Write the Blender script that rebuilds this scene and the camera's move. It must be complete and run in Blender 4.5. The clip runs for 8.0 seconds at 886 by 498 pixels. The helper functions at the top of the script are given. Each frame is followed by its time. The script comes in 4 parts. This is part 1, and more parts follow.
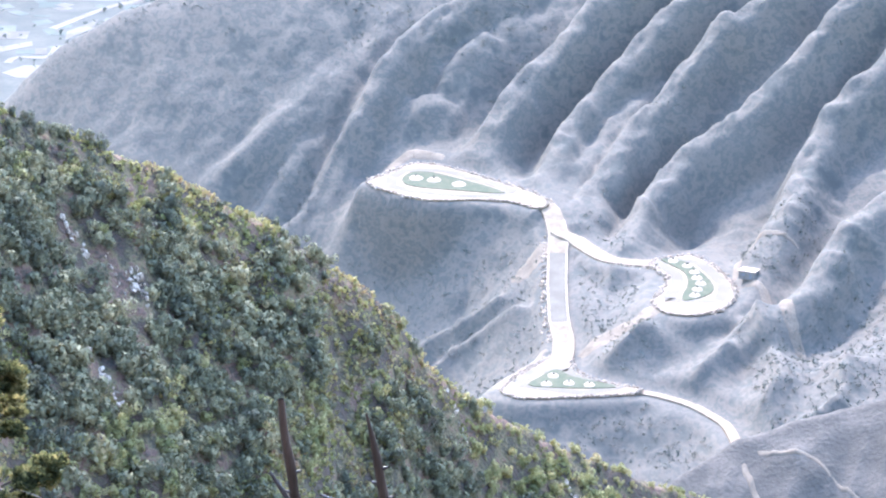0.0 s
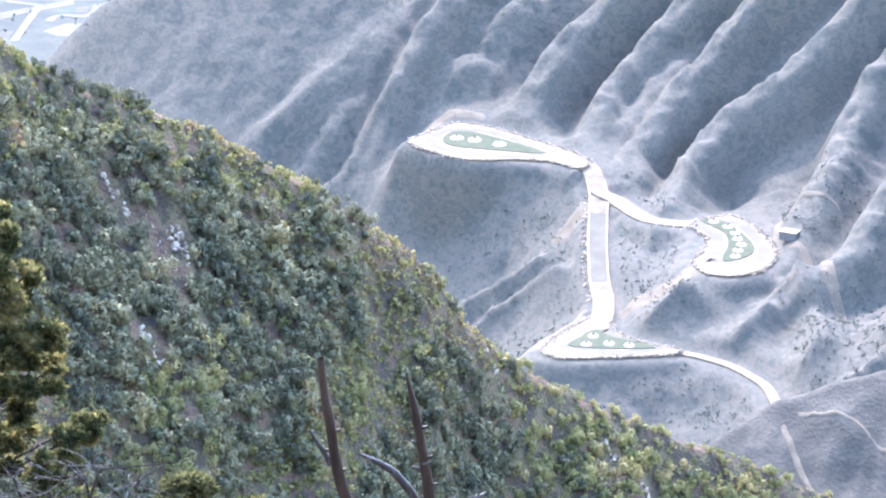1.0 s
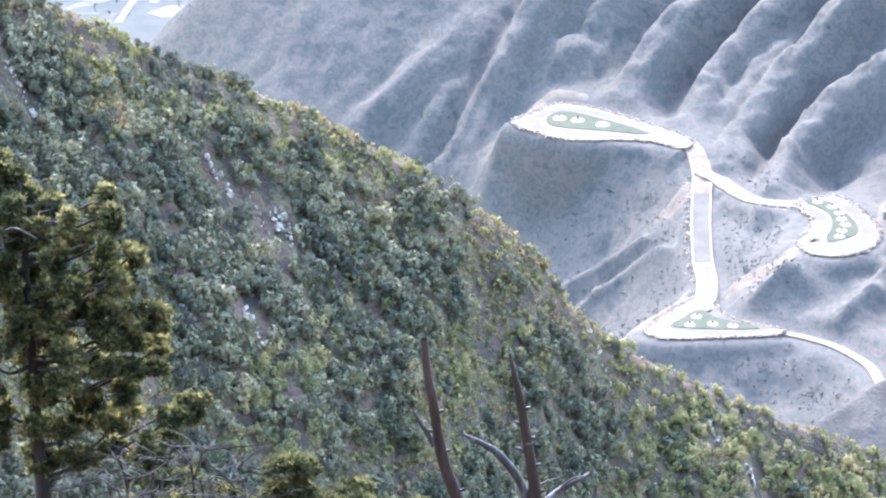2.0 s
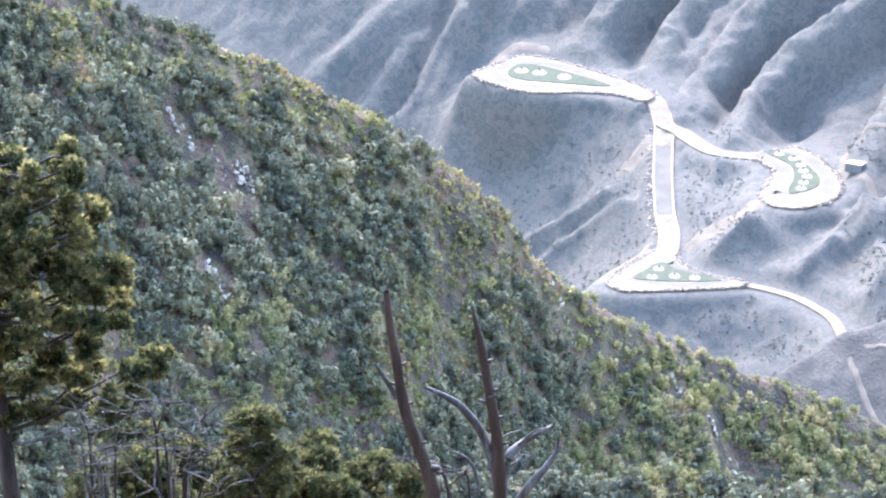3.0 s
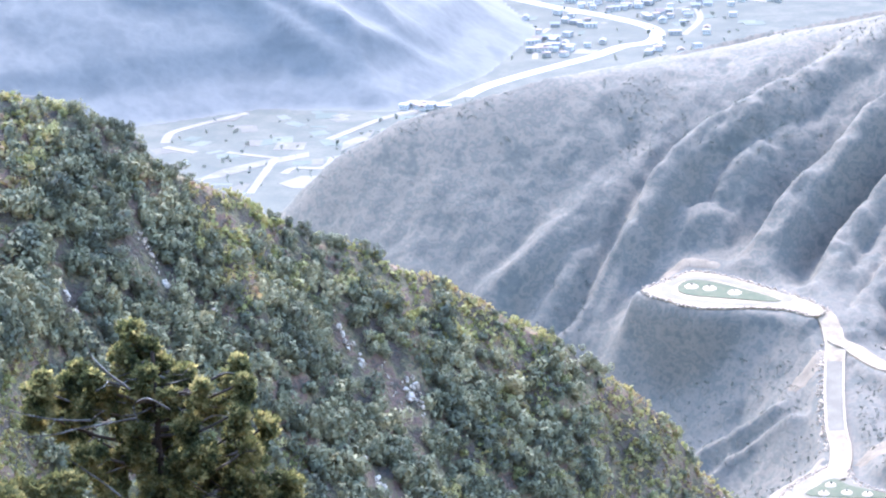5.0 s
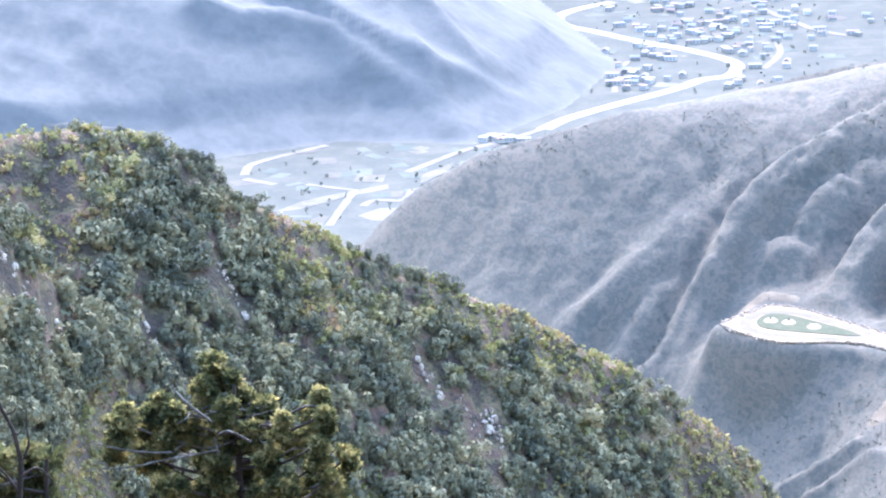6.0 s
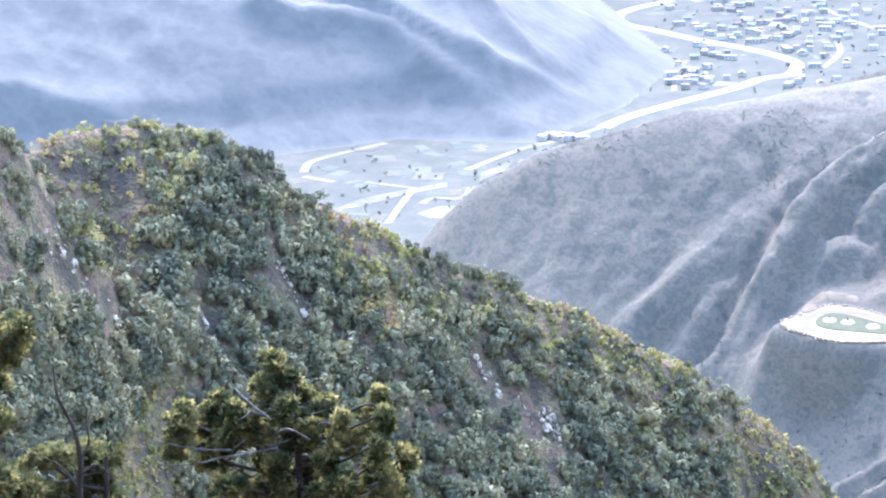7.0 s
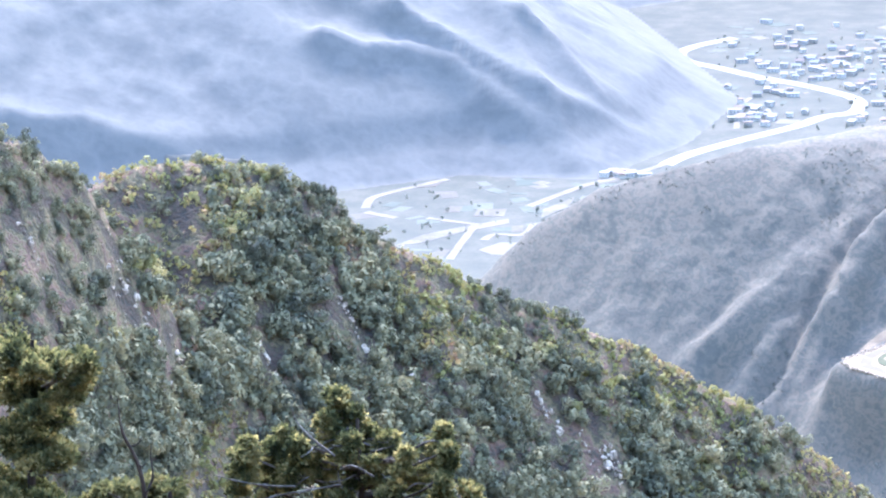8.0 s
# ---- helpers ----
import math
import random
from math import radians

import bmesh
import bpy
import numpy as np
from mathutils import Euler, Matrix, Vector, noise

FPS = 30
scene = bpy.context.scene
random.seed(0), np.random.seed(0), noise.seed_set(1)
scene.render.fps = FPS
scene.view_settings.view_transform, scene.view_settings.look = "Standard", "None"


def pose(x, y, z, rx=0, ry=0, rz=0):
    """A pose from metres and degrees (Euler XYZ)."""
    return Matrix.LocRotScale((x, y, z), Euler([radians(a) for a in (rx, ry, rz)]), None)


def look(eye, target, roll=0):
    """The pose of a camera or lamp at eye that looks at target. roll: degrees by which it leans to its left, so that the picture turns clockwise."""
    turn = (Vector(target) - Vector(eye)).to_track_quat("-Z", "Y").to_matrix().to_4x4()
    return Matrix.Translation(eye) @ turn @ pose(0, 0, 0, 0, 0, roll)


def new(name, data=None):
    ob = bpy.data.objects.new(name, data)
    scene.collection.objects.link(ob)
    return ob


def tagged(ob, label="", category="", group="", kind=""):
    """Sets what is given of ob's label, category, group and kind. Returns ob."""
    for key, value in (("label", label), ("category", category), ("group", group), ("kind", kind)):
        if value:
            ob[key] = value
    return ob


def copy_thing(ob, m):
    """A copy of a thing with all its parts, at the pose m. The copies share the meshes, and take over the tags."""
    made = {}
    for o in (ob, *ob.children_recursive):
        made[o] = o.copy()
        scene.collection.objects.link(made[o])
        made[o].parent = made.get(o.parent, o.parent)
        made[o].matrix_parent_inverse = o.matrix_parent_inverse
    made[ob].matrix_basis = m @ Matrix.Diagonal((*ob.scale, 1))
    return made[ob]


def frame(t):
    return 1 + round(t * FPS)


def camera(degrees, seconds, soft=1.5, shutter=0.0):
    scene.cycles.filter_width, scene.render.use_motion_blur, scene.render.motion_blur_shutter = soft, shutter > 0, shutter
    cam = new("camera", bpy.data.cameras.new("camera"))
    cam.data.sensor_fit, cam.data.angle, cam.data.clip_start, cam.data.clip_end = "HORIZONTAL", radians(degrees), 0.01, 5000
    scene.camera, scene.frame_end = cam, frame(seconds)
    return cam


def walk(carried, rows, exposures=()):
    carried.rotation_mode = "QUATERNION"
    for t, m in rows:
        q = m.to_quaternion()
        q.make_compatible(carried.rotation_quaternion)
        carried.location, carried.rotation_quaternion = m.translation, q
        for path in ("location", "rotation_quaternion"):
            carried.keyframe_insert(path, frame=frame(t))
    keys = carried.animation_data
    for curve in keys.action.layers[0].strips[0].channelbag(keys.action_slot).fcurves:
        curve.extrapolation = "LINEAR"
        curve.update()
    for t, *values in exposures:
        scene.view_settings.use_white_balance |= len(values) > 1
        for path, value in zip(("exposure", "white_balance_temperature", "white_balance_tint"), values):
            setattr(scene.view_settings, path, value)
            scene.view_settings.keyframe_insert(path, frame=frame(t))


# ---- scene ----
# The camera: a long lens held on a hillside, turning slowly; the eye is the origin of the plan.
cam = camera(14.0, 8.0, 2.1)
PATH = [
    (0.0, 0.0, 0.0, 0.0, 73.0, 0.0, 0.0),
    (0.5, 0.0, 0.0, 0.0, 72.668, -0.043, 0.306),
    (1.0, 0.0, 0.0, 0.0, 72.361, -0.028, 0.68),
    (1.5, 0.0, 0.0, 0.0, 72.179, 0.501, 1.883),
    (1.7, 0.0, 0.0, 0.0, 72.15, 0.56, 2.27),
    (2.8, 0.0, 0.0, 0.0, 71.46, 0.49, 1.73),
    (3.0, 0.0, 0.0, 0.0, 71.306, 0.491, 1.6),
    (3.5, 0.0, 0.0, 0.0, 71.411, 0.439, 1.493),
    (4.0, 0.0, 0.0, 0.0, 72.412, 0.853, 2.064),
    (4.5, 0.0, 0.0, 0.0, 73.93, 1.225, 3.256),
    (5.0, 0.0, 0.0, 0.0, 74.779, 1.389, 4.147),
    (5.2, -0.01, 0.0, 0.004, 74.995, 1.4, 4.375),
    (6.3, -0.055, 0.0, 0.019, 75.344, 1.515, 5.756),
    (6.5, -0.06, 0.0, 0.02, 75.299, 1.518, 5.936),
    (7.0, -0.07, 0.0, 0.03, 75.323, 1.493, 6.375),
    (7.5, -0.1, 0.0, 0.045, 75.614, 1.496, 6.918),
    (8.0, -0.12, 0.0, 0.045, 75.924, 1.446, 7.396),
]
walk(cam, [(t, pose(x, y, z, rx, ry, rz)) for t, x, y, z, rx, ry, rz in PATH], [(0.0, 3.1, 5060, 22), (8.0, 3.1, 5060, 22)])

# ---- light: a high sun ahead, under a clear pale sky ----
SUN_UP, SUN_TURN = 45.0, -12.0
world = bpy.data.worlds.new("sky")
scene.world = world
world.use_nodes = True
sky = world.node_tree.nodes.new("ShaderNodeTexSky")
sky.sky_type, sky.sun_disc = "NISHITA", False
sky.sun_elevation, sky.sun_rotation = radians(SUN_UP), radians(SUN_TURN)
sky.air_density, sky.dust_density, sky.ozone_density = 2.2, 2.5, 2.0
back = world.node_tree.nodes["Background"]
world.node_tree.links.new(sky.outputs[0], back.inputs[0])
back.inputs[1].default_value = 0.15
sun = new("sun", bpy.data.lights.new("sun", "SUN"))
sun.data.energy, sun.data.angle, sun.data.color = 1.2, radians(1.5), (1.0, 0.86, 0.64)
sun_way = Vector((math.sin(radians(SUN_TURN)) * math.cos(radians(SUN_UP)), math.cos(radians(SUN_TURN)) * math.cos(radians(SUN_UP)), math.sin(radians(SUN_UP))))
sun.matrix_world = look(sun_way * 100, (0, 0, 0))


# ---- materials ----
def mat(name, colours, size=1.0, fine=0.2, rough=0.9, bump=0.0, depth=0.1, stretch=(1, 1, 1), island=0.0, leaf=0.0, each=0.0):
    """A mottled surface: colours mixed by noise at two sizes (metres), with relief."""
    m = bpy.data.materials.new(name)
    m.use_nodes = True
    nt = m.node_tree
    n, l = nt.nodes, nt.links
    bsdf = n["Principled BSDF"]
    bsdf.inputs["Roughness"].default_value = rough
    bsdf.inputs["Specular IOR Level"].default_value = 0.25
    co = n.new("ShaderNodeTexCoord")
    mp = n.new("ShaderNodeMapping")
    mp.inputs["Scale"].default_value = stretch
    l.new(co.outputs["Object"], mp.inputs[0])
    big, small = n.new("ShaderNodeTexNoise"), n.new("ShaderNodeTexNoise")
    big.inputs["Scale"].default_value, big.inputs["Detail"].default_value = 1.0 / size, 5.0
    small.inputs["Scale"].default_value, small.inputs["Detail"].default_value = 1.0 / fine, 4.0
    l.new(mp.outputs[0], big.inputs[0]), l.new(mp.outputs[0], small.inputs[0])
    add = n.new("ShaderNodeMath")
    add.operation = "MULTIPLY_ADD"
    add.inputs[1].default_value = 0.45
    l.new(small.outputs[0], add.inputs[0])
    l.new(big.outputs[0], add.inputs[2])
    value = add.outputs[0]
    shift = 0.225
    if island or each:
        geo = n.new("ShaderNodeNewGeometry") if island else n.new("ShaderNodeObjectInfo")
        more = n.new("ShaderNodeMath")
        more.operation = "MULTIPLY_ADD"
        more.inputs[1].default_value = island or each
        l.new(geo.outputs["Random Per Island" if island else "Random"], more.inputs[0])
        l.new(value, more.inputs[2])
        value = more.outputs[0]
        shift += (island or each) / 2
    ramp = n.new("ShaderNodeValToRGB")
    while len(ramp.color_ramp.elements) < len(colours):
        ramp.color_ramp.elements.new(0.5)
    for i, (e, c) in enumerate(zip(ramp.color_ramp.elements, colours)):
        e.position = shift + 0.3 + 0.4 * i / max(1, len(colours) - 1)
        e.color = (*c, 1)
    l.new(value, ramp.inputs[0])
    l.new(ramp.outputs[0], bsdf.inputs["Base Color"])
    if bump:
        b = n.new("ShaderNodeBump")
        b.inputs["Strength"].default_value, b.inputs["Distance"].default_value = bump, depth
        l.new(value, b.inputs["Height"])
        l.new(b.outputs[0], bsdf.inputs["Normal"])
    if leaf:
        tr, mix = n.new("ShaderNodeBsdfTranslucent"), n.new("ShaderNodeMixShader")
        l.new(ramp.outputs[0], tr.inputs[0])
        mix.inputs[0].default_value = leaf
        l.new(bsdf.outputs[0], mix.inputs[1]), l.new(tr.outputs[0], mix.inputs[2])
        l.new(mix.outputs[0], n["Material Output"].inputs[0])
    return m


M_SCRUB = mat("dry_scrub_soil", [(0.036, 0.033, 0.024), (0.075, 0.05, 0.036), (0.05, 0.043, 0.026), (0.125, 0.1, 0.05), (0.125, 0.072, 0.052), (0.058, 0.046, 0.031)], 5, 0.6, bump=1.0, depth=1.2)
M_SLOPE = mat("grey_scree_slope", [(0.058, 0.056, 0.046), (0.075, 0.068, 0.054), (0.104, 0.086, 0.065), (0.067, 0.063, 0.051), (0.095, 0.08, 0.062), (0.062, 0.059, 0.048)], 16, 2.6, bump=0.45, depth=1.4, stretch=(0.9, 0.6, 1))
M_FAR = mat("pale_far_slope", [(0.08, 0.08, 0.076), (0.092, 0.09, 0.084), (0.106, 0.102, 0.094), (0.093, 0.091, 0.085)], 34, 9, bump=0.12, depth=5.0)
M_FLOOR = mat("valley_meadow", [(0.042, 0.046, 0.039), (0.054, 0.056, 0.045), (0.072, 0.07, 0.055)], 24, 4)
M_FRONT = mat("brown_grey_slope", [(0.05, 0.043, 0.034), (0.066, 0.056, 0.044), (0.094, 0.078, 0.061)], 14, 1.5, bump=0.8, depth=1.2)
M_TRACK = mat("dusty_valley_road", [(0.105, 0.092, 0.075), (0.13, 0.115, 0.094), (0.16, 0.142, 0.118)], 12, 2)
# Valley leaves are paler than the shrubs: distance haze is mixed into their colour.
M_GROVE_HAZE = mat("hazed_valley_leaves", [(0.121, 0.135, 0.115), (0.151, 0.161, 0.135), (0.182, 0.189, 0.156)], 12, 2.0, island=0.3, leaf=0.5)
M_ROAD = mat("pale_concrete_road", [(0.145, 0.107, 0.0679), (0.186, 0.14, 0.0918), (0.233, 0.179, 0.12)], 4, 0.9, bump=0.1, depth=0.05)
M_ASPHALT = mat("worn_grey_asphalt", [(0.1, 0.083, 0.061), (0.116, 0.097, 0.071), (0.135, 0.113, 0.083)], 8, 0.8)
M_LAWN = mat("thin_lawn", [(0.036, 0.044, 0.022), (0.048, 0.054, 0.027), (0.066, 0.064, 0.036)], 3, 0.5)
M_DIRT = mat("tan_spoil", [(0.1, 0.078, 0.054), (0.135, 0.104, 0.072), (0.175, 0.135, 0.094)], 7, 0.8, bump=0.5, depth=0.4)
M_STONE = mat("white_rubble", [(0.196, 0.147, 0.1), (0.27, 0.206, 0.143), (0.368, 0.285, 0.202)], 3, 0.4, bump=0.5, depth=0.1, island=0.4)
M_ROCK = mat("pale_hill_rock", [(0.18, 0.142, 0.104), (0.314, 0.254, 0.189), (0.494, 0.408, 0.311)], 1.0, 0.25, bump=0.8, depth=0.15, each=0.5)
M_BUSH = mat("bush_leaves", [(0.07, 0.073, 0.05), (0.115, 0.115, 0.069), (0.18, 0.17, 0.095), (0.29, 0.255, 0.14)], 7, 1.6, island=0.1, leaf=0.17)
M_BUSH_LIGHT = mat("yellowish_bush_leaves", [(0.15, 0.155, 0.062), (0.23, 0.222, 0.088), (0.32, 0.285, 0.12), (0.4, 0.32, 0.165)], 6, 1.4, island=0.12, leaf=0.32)
M_GRASS = mat("dry_grass", [(0.15, 0.155, 0.055), (0.22, 0.208, 0.075), (0.3, 0.255, 0.1), (0.24, 0.155, 0.095)], 7, 1.0, island=0.15, leaf=0.35)
M_SHRUB = mat("grey_green_shrubs", [(0.055, 0.062, 0.05), (0.08, 0.086, 0.066), (0.115, 0.116, 0.088)], 12, 2.0, island=0.3)
# Juniper green; the bright yellow end of the colours paints in sunlit tips.
M_JUNIPER = mat("juniper_leaves_lit_tips", [(0.03, 0.036, 0.015), (0.075, 0.08, 0.029), (0.18, 0.165, 0.06), (0.36, 0.3, 0.12)], 0.3, 0.09, island=0.15, leaf=0.5)
M_YELLOW = mat("yellow_green_leaves", [(0.045, 0.05, 0.02), (0.1, 0.1, 0.036), (0.23, 0.2, 0.08)], 0.3, 0.09, island=0.15, leaf=0.45)
M_BARK = mat("dark_bark", [(0.014, 0.011, 0.008), (0.028, 0.02, 0.015), (0.05, 0.036, 0.027)], 0.15, 0.03, bump=0.7, depth=0.015, stretch=(1, 1, 0.2))
M_SNAG = mat("dead_wood", [(0.014, 0.0085, 0.0055), (0.028, 0.0165, 0.011), (0.055, 0.034, 0.023)], 0.16, 0.03, rough=0.5, bump=1.0, depth=0.02, stretch=(1, 1, 0.15))
# Bleached wood; its palest tone also paints the sun's glint along the branches.
M_BLEACH_GLINT = mat("bleached_wood_with_glint", [(0.018, 0.013, 0.011), (0.04, 0.032, 0.028), (0.13, 0.118, 0.105)], 0.25, 0.04, rough=0.35, bump=0.8, depth=0.012, stretch=(1, 1, 0.3))
M_TWIG = mat("bleached_twigs", [(0.035, 0.029, 0.022), (0.08, 0.068, 0.055), (0.2, 0.18, 0.155)], 0.2, 0.04, bump=0.4, depth=0.006)
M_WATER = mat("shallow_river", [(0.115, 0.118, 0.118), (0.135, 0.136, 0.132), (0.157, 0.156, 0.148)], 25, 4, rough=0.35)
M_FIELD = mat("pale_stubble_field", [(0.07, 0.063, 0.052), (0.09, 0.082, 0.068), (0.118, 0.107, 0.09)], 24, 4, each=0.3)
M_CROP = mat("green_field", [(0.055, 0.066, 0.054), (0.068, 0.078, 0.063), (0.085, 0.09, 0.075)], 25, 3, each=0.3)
M_PLASTER = mat("house_plaster", [(0.28, 0.25, 0.21), (0.36, 0.325, 0.28), (0.45, 0.41, 0.355)], 20, 1, each=0.6)
M_ROOF = mat("house_roof", [(0.17, 0.13, 0.112), (0.19, 0.17, 0.155), (0.24, 0.23, 0.215), (0.18, 0.18, 0.182)], 30, 1, each=0.9)
# Hut walls: the shade on the front is put into this darker colour.
M_HUT_SHADE = mat("shade_darkened_hut_wall", [(0.11, 0.1, 0.086), (0.145, 0.13, 0.112), (0.18, 0.162, 0.14)], 3, 0.4)
M_DARK = mat("dark_opening", [(0.12, 0.12, 0.13), (0.17, 0.17, 0.18)], 1, 0.2)


# ---- shaping helpers ----
def lattice(ix, iy, seed):
    h = (ix.astype(np.int64) * 374761393 + iy.astype(np.int64) * 668265263 + seed * 974634777) & 0xFFFFFFFF
    h = ((h ^ (h >> 13)) * 1274126177) & 0xFFFFFFFF
    return ((h ^ (h >> 16)) & 0xFFFF) / 65535.0


def soft_noise(x, y, seed=0):
    ix, iy = np.floor(x), np.floor(y)
    fx, fy = x - ix, y - iy
    fx, fy = fx * fx * (3 - 2 * fx), fy * fy * (3 - 2 * fy)
    a, b = lattice(ix, iy, seed), lattice(ix + 1, iy, seed)
    c, d = lattice(ix, iy + 1, seed), lattice(ix + 1, iy + 1, seed)
    return (a + (b - a) * fx) * (1 - fy) + (c + (d - c) * fx) * fy - 0.5


def fbm(x, y, seed=0, octaves=4, ridged=False):
    total, amp = np.zeros_like(x), 1.0
    for k in range(octaves):
        v = soft_noise(x * 2 ** k, y * 2 ** k, seed + k)
        total += amp * (0.25 - np.abs(v) if ridged else v)
        amp *= 0.5
    return total


def sheet(name, gx, gy, gz, material, smooth=True):
    """A ground sheet from three grids of the same shape."""
    rows, cols = gx.shape
    verts = np.stack([gx, gy, gz], -1).reshape(-1, 3)
    k = np.arange(rows * cols).reshape(rows, cols)
    faces = np.stack([k[:-1, :-1], k[:-1, 1:], k[1:, 1:], k[1:, :-1]], -1).reshape(-1, 4)
    return made(name, verts, faces, material, smooth)


def made(name, verts, faces, material, smooth=False):
    me = bpy.data.meshes.new(name)
    verts, faces = np.asarray(verts, dtype=np.float32), np.asarray(faces, dtype=np.int32)
    me.vertices.add(len(verts))
    me.vertices.foreach_set("co", verts.ravel())
    me.loops.add(faces.size)
    me.loops.foreach_set("vertex_index", faces.ravel())
    me.polygons.add(len(faces))
    me.polygons.foreach_set("loop_start", np.arange(len(faces)) * faces.shape[1])
    me.polygons.foreach_set("use_smooth", np.full(len(faces), smooth))
    me.update(calc_edges=True)
    me.materials.append(material)
    return new(name, me)


def part(name, bm, material, parent, label=""):
    """Links a bmesh as one mesh object under a thing."""
    me = bpy.data.meshes.new(name)
    bm.to_mesh(me)
    bm.free()
    me.materials.append(material)
    ob = new(name, me)
    ob.parent = parent
    return tagged(ob, label)


def near_line(px, py, line):
    """Distance to a plan polyline, and its height at the nearest place."""
    best, height = np.full(px.shape, 1e9), np.zeros(px.shape)
    for (x0, y0, z0), (x1, y1, z1) in zip(line[:-1], line[1:]):
        dx, dy = x1 - x0, y1 - y0
        s = np.clip(((px - x0) * dx + (py - y0) * dy) / (dx * dx + dy * dy + 1e-9), 0, 1)
        d = np.hypot(px - x0 - s * dx, py - y0 - s * dy)
        closer = d < best
        best, height = np.where(closer, d, best), np.where(closer, z0 + s * (z1 - z0), height)
    return best, height


def inside(px, py, ring):
    odd = np.zeros(px.shape, bool)
    for (x0, y0, *_), (x1, y1, *_) in zip(ring, ring[1:] + ring[:1]):
        cross = (y0 > py) != (y1 > py)
        odd ^= cross & (px < (x1 - x0) * (py - y0) / ((y1 - y0) or 1e-9) + x0)
    return odd


def away(px, py, ring):
    """Distance outside a plan ring, zero within it."""
    d, _ = near_line(px, py, [(p[0], p[1], 0) for p in ring + ring[:1]])
    return np.where(inside(px, py, ring), 0.0, d)


# ---- the plan ----
HILL_RIDGE = [(-230, 430, -95), (-138, 481, -113), (-121, 485, -118), (-116, 486, -114), (-110, 493, -112), (-101, 500, -114), (-92, 507, -118), (-86, 513, -122),
              (-82, 513, -127), (-71, 520, -134), (-67, 526, -139), (-56, 532, -145), (-40, 544, -156), (-27, 549, -164), (-17, 560, -175), (-8, 565, -184),
              (-3, 570, -194), (6, 580, -205), (21, 590, -217), (45, 598, -229), (73, 606, -244), (160, 620, -290)]
HILL_SPUR = [(-200, 380, -43), (-123, 412, -83), (-117, 424, -92.2), (-114, 430, -97), (-112, 436, -99), (-108, 442, -105), (-105, 448, -111.5), (-101, 454, -119), (-98, 460, -128), (-92, 466, -140), (-60, 475, -200)]
FRONT_RIDGE = [(40, 1115, -455), (69, 1128, -435), (77, 1137, -429), (98, 1146, -418), (118, 1149, -412), (137, 1152, -408), (150, 1150, -404), (194, 1154, -392), (420, 1180, -350)]
ROAD_LOW = [(113.4, 1280, -478), (113, 1293, -475.6), (111.6, 1304.6, -474), (109.6, 1316, -473.5), (104.8, 1325.7, -473), (96.7, 1336.1, -472), (83.8, 1344.6, -471), (70, 1348, -470)]
ROAD_MID = [(46.8, 1378, -470), (48.7, 1389.5, -469), (49.3, 1401.7, -467), (48, 1414.8, -464), (47.8, 1432.9, -460), (48.1, 1451.6, -456), (48.9, 1471, -451.5), (49.5, 1482.8, -447.6), (48.4, 1494.7, -444), (46.2, 1503.4, -441), (42.2, 1511.5, -440.2), (34.9, 1517, -440)]
ROAD_RIGHT = [(49.4, 1487.5, -446.0), (52.4, 1484.6, -447.2), (57, 1481.5, -448.5), (61.7, 1472.7, -449.5), (69.7, 1460.4, -450.5), (80.3, 1458, -451.5), (92, 1458, -452)]
LOOP_UP = [(-33.6, 1541.3, -440), (-23.8, 1557, -440), (-11.8, 1572.1, -440), (4.1, 1563.6, -440), (21.6, 1545, -440), (37.6, 1526.8, -440), (46.3, 1509.1, -440), (40.6, 1500.3, -440), (29.8, 1509.9, -440), (13.8, 1513.5, -440), (-5.9, 1512.6, -440), (-20.9, 1523.2, -440)]
LOOP_LOW = [(23.2, 1347.1, -470), (27.2, 1359.4, -470), (35.5, 1374.7, -470), (43.8, 1387.5, -470), (51.4, 1387.5, -470), (53.1, 1371.2, -470), (59.9, 1359.4, -470), (73, 1351.2, -470), (78.4, 1347.1, -470), (72.5, 1341.7, -470), (54.6, 1339.1, -470), (34.6, 1337.1, -470), (25.8, 1340.4, -470)]
LOOP_RIGHT = [(88.9, 1461.2, -452), (97.6, 1466.9, -452), (106.2, 1469.4, -452), (111.6, 1461.2, -452), (116.6, 1446.8, -452), (120.5, 1427.1, -452), (119.5, 1407.9, -452), (111.4, 1392.9, -452), (99.6, 1387, -452), (89.6, 1391.4, -452), (86.4, 1404.2, -452), (90.7, 1423.2, -452), (93.5, 1438.8, -452), (89.4, 1450, -452)]
ISLAND_UP = [(-18.1, 1545.9), (-11.2, 1558), (4, 1548.7), (27.1, 1523.2), (4, 1527.7), (-14, 1534.1)]
ISLAND_RIGHT = [(92.5, 1462), (100.8, 1461.2), (107.2, 1448.4), (112.1, 1427.1), (109.5, 1414), (99.7, 1405.7), (98.2, 1411.7), (101.5, 1427.1), (101, 1445.2)]
ISLAND_LOW = [(35.6, 1350.5), (38.6, 1362.2), (45.6, 1371.2), (52.1, 1362.2), (68.4, 1349.2)]
SLOPE = [(-57, 1559, -471), (-21, 1520, -472), (-6, 1470, -485), (15, 1400, -488), (23, 1450, -473), (124, 1324, -464), (136, 1383, -461), (154, 1432, -447), (186, 1456, -435), (173, 1339, -451), (78, 1520, -451), (115, 1515, -447), (154, 1542, -421), (197, 1557, -400), (108, 1596, -409), (44, 1602, -424), (4, 1589, -429), (-35, 1596, -436), (-73, 1577, -452), (-112, 1590, -442), (58, 1309, -484), (88, 1267, -492)]
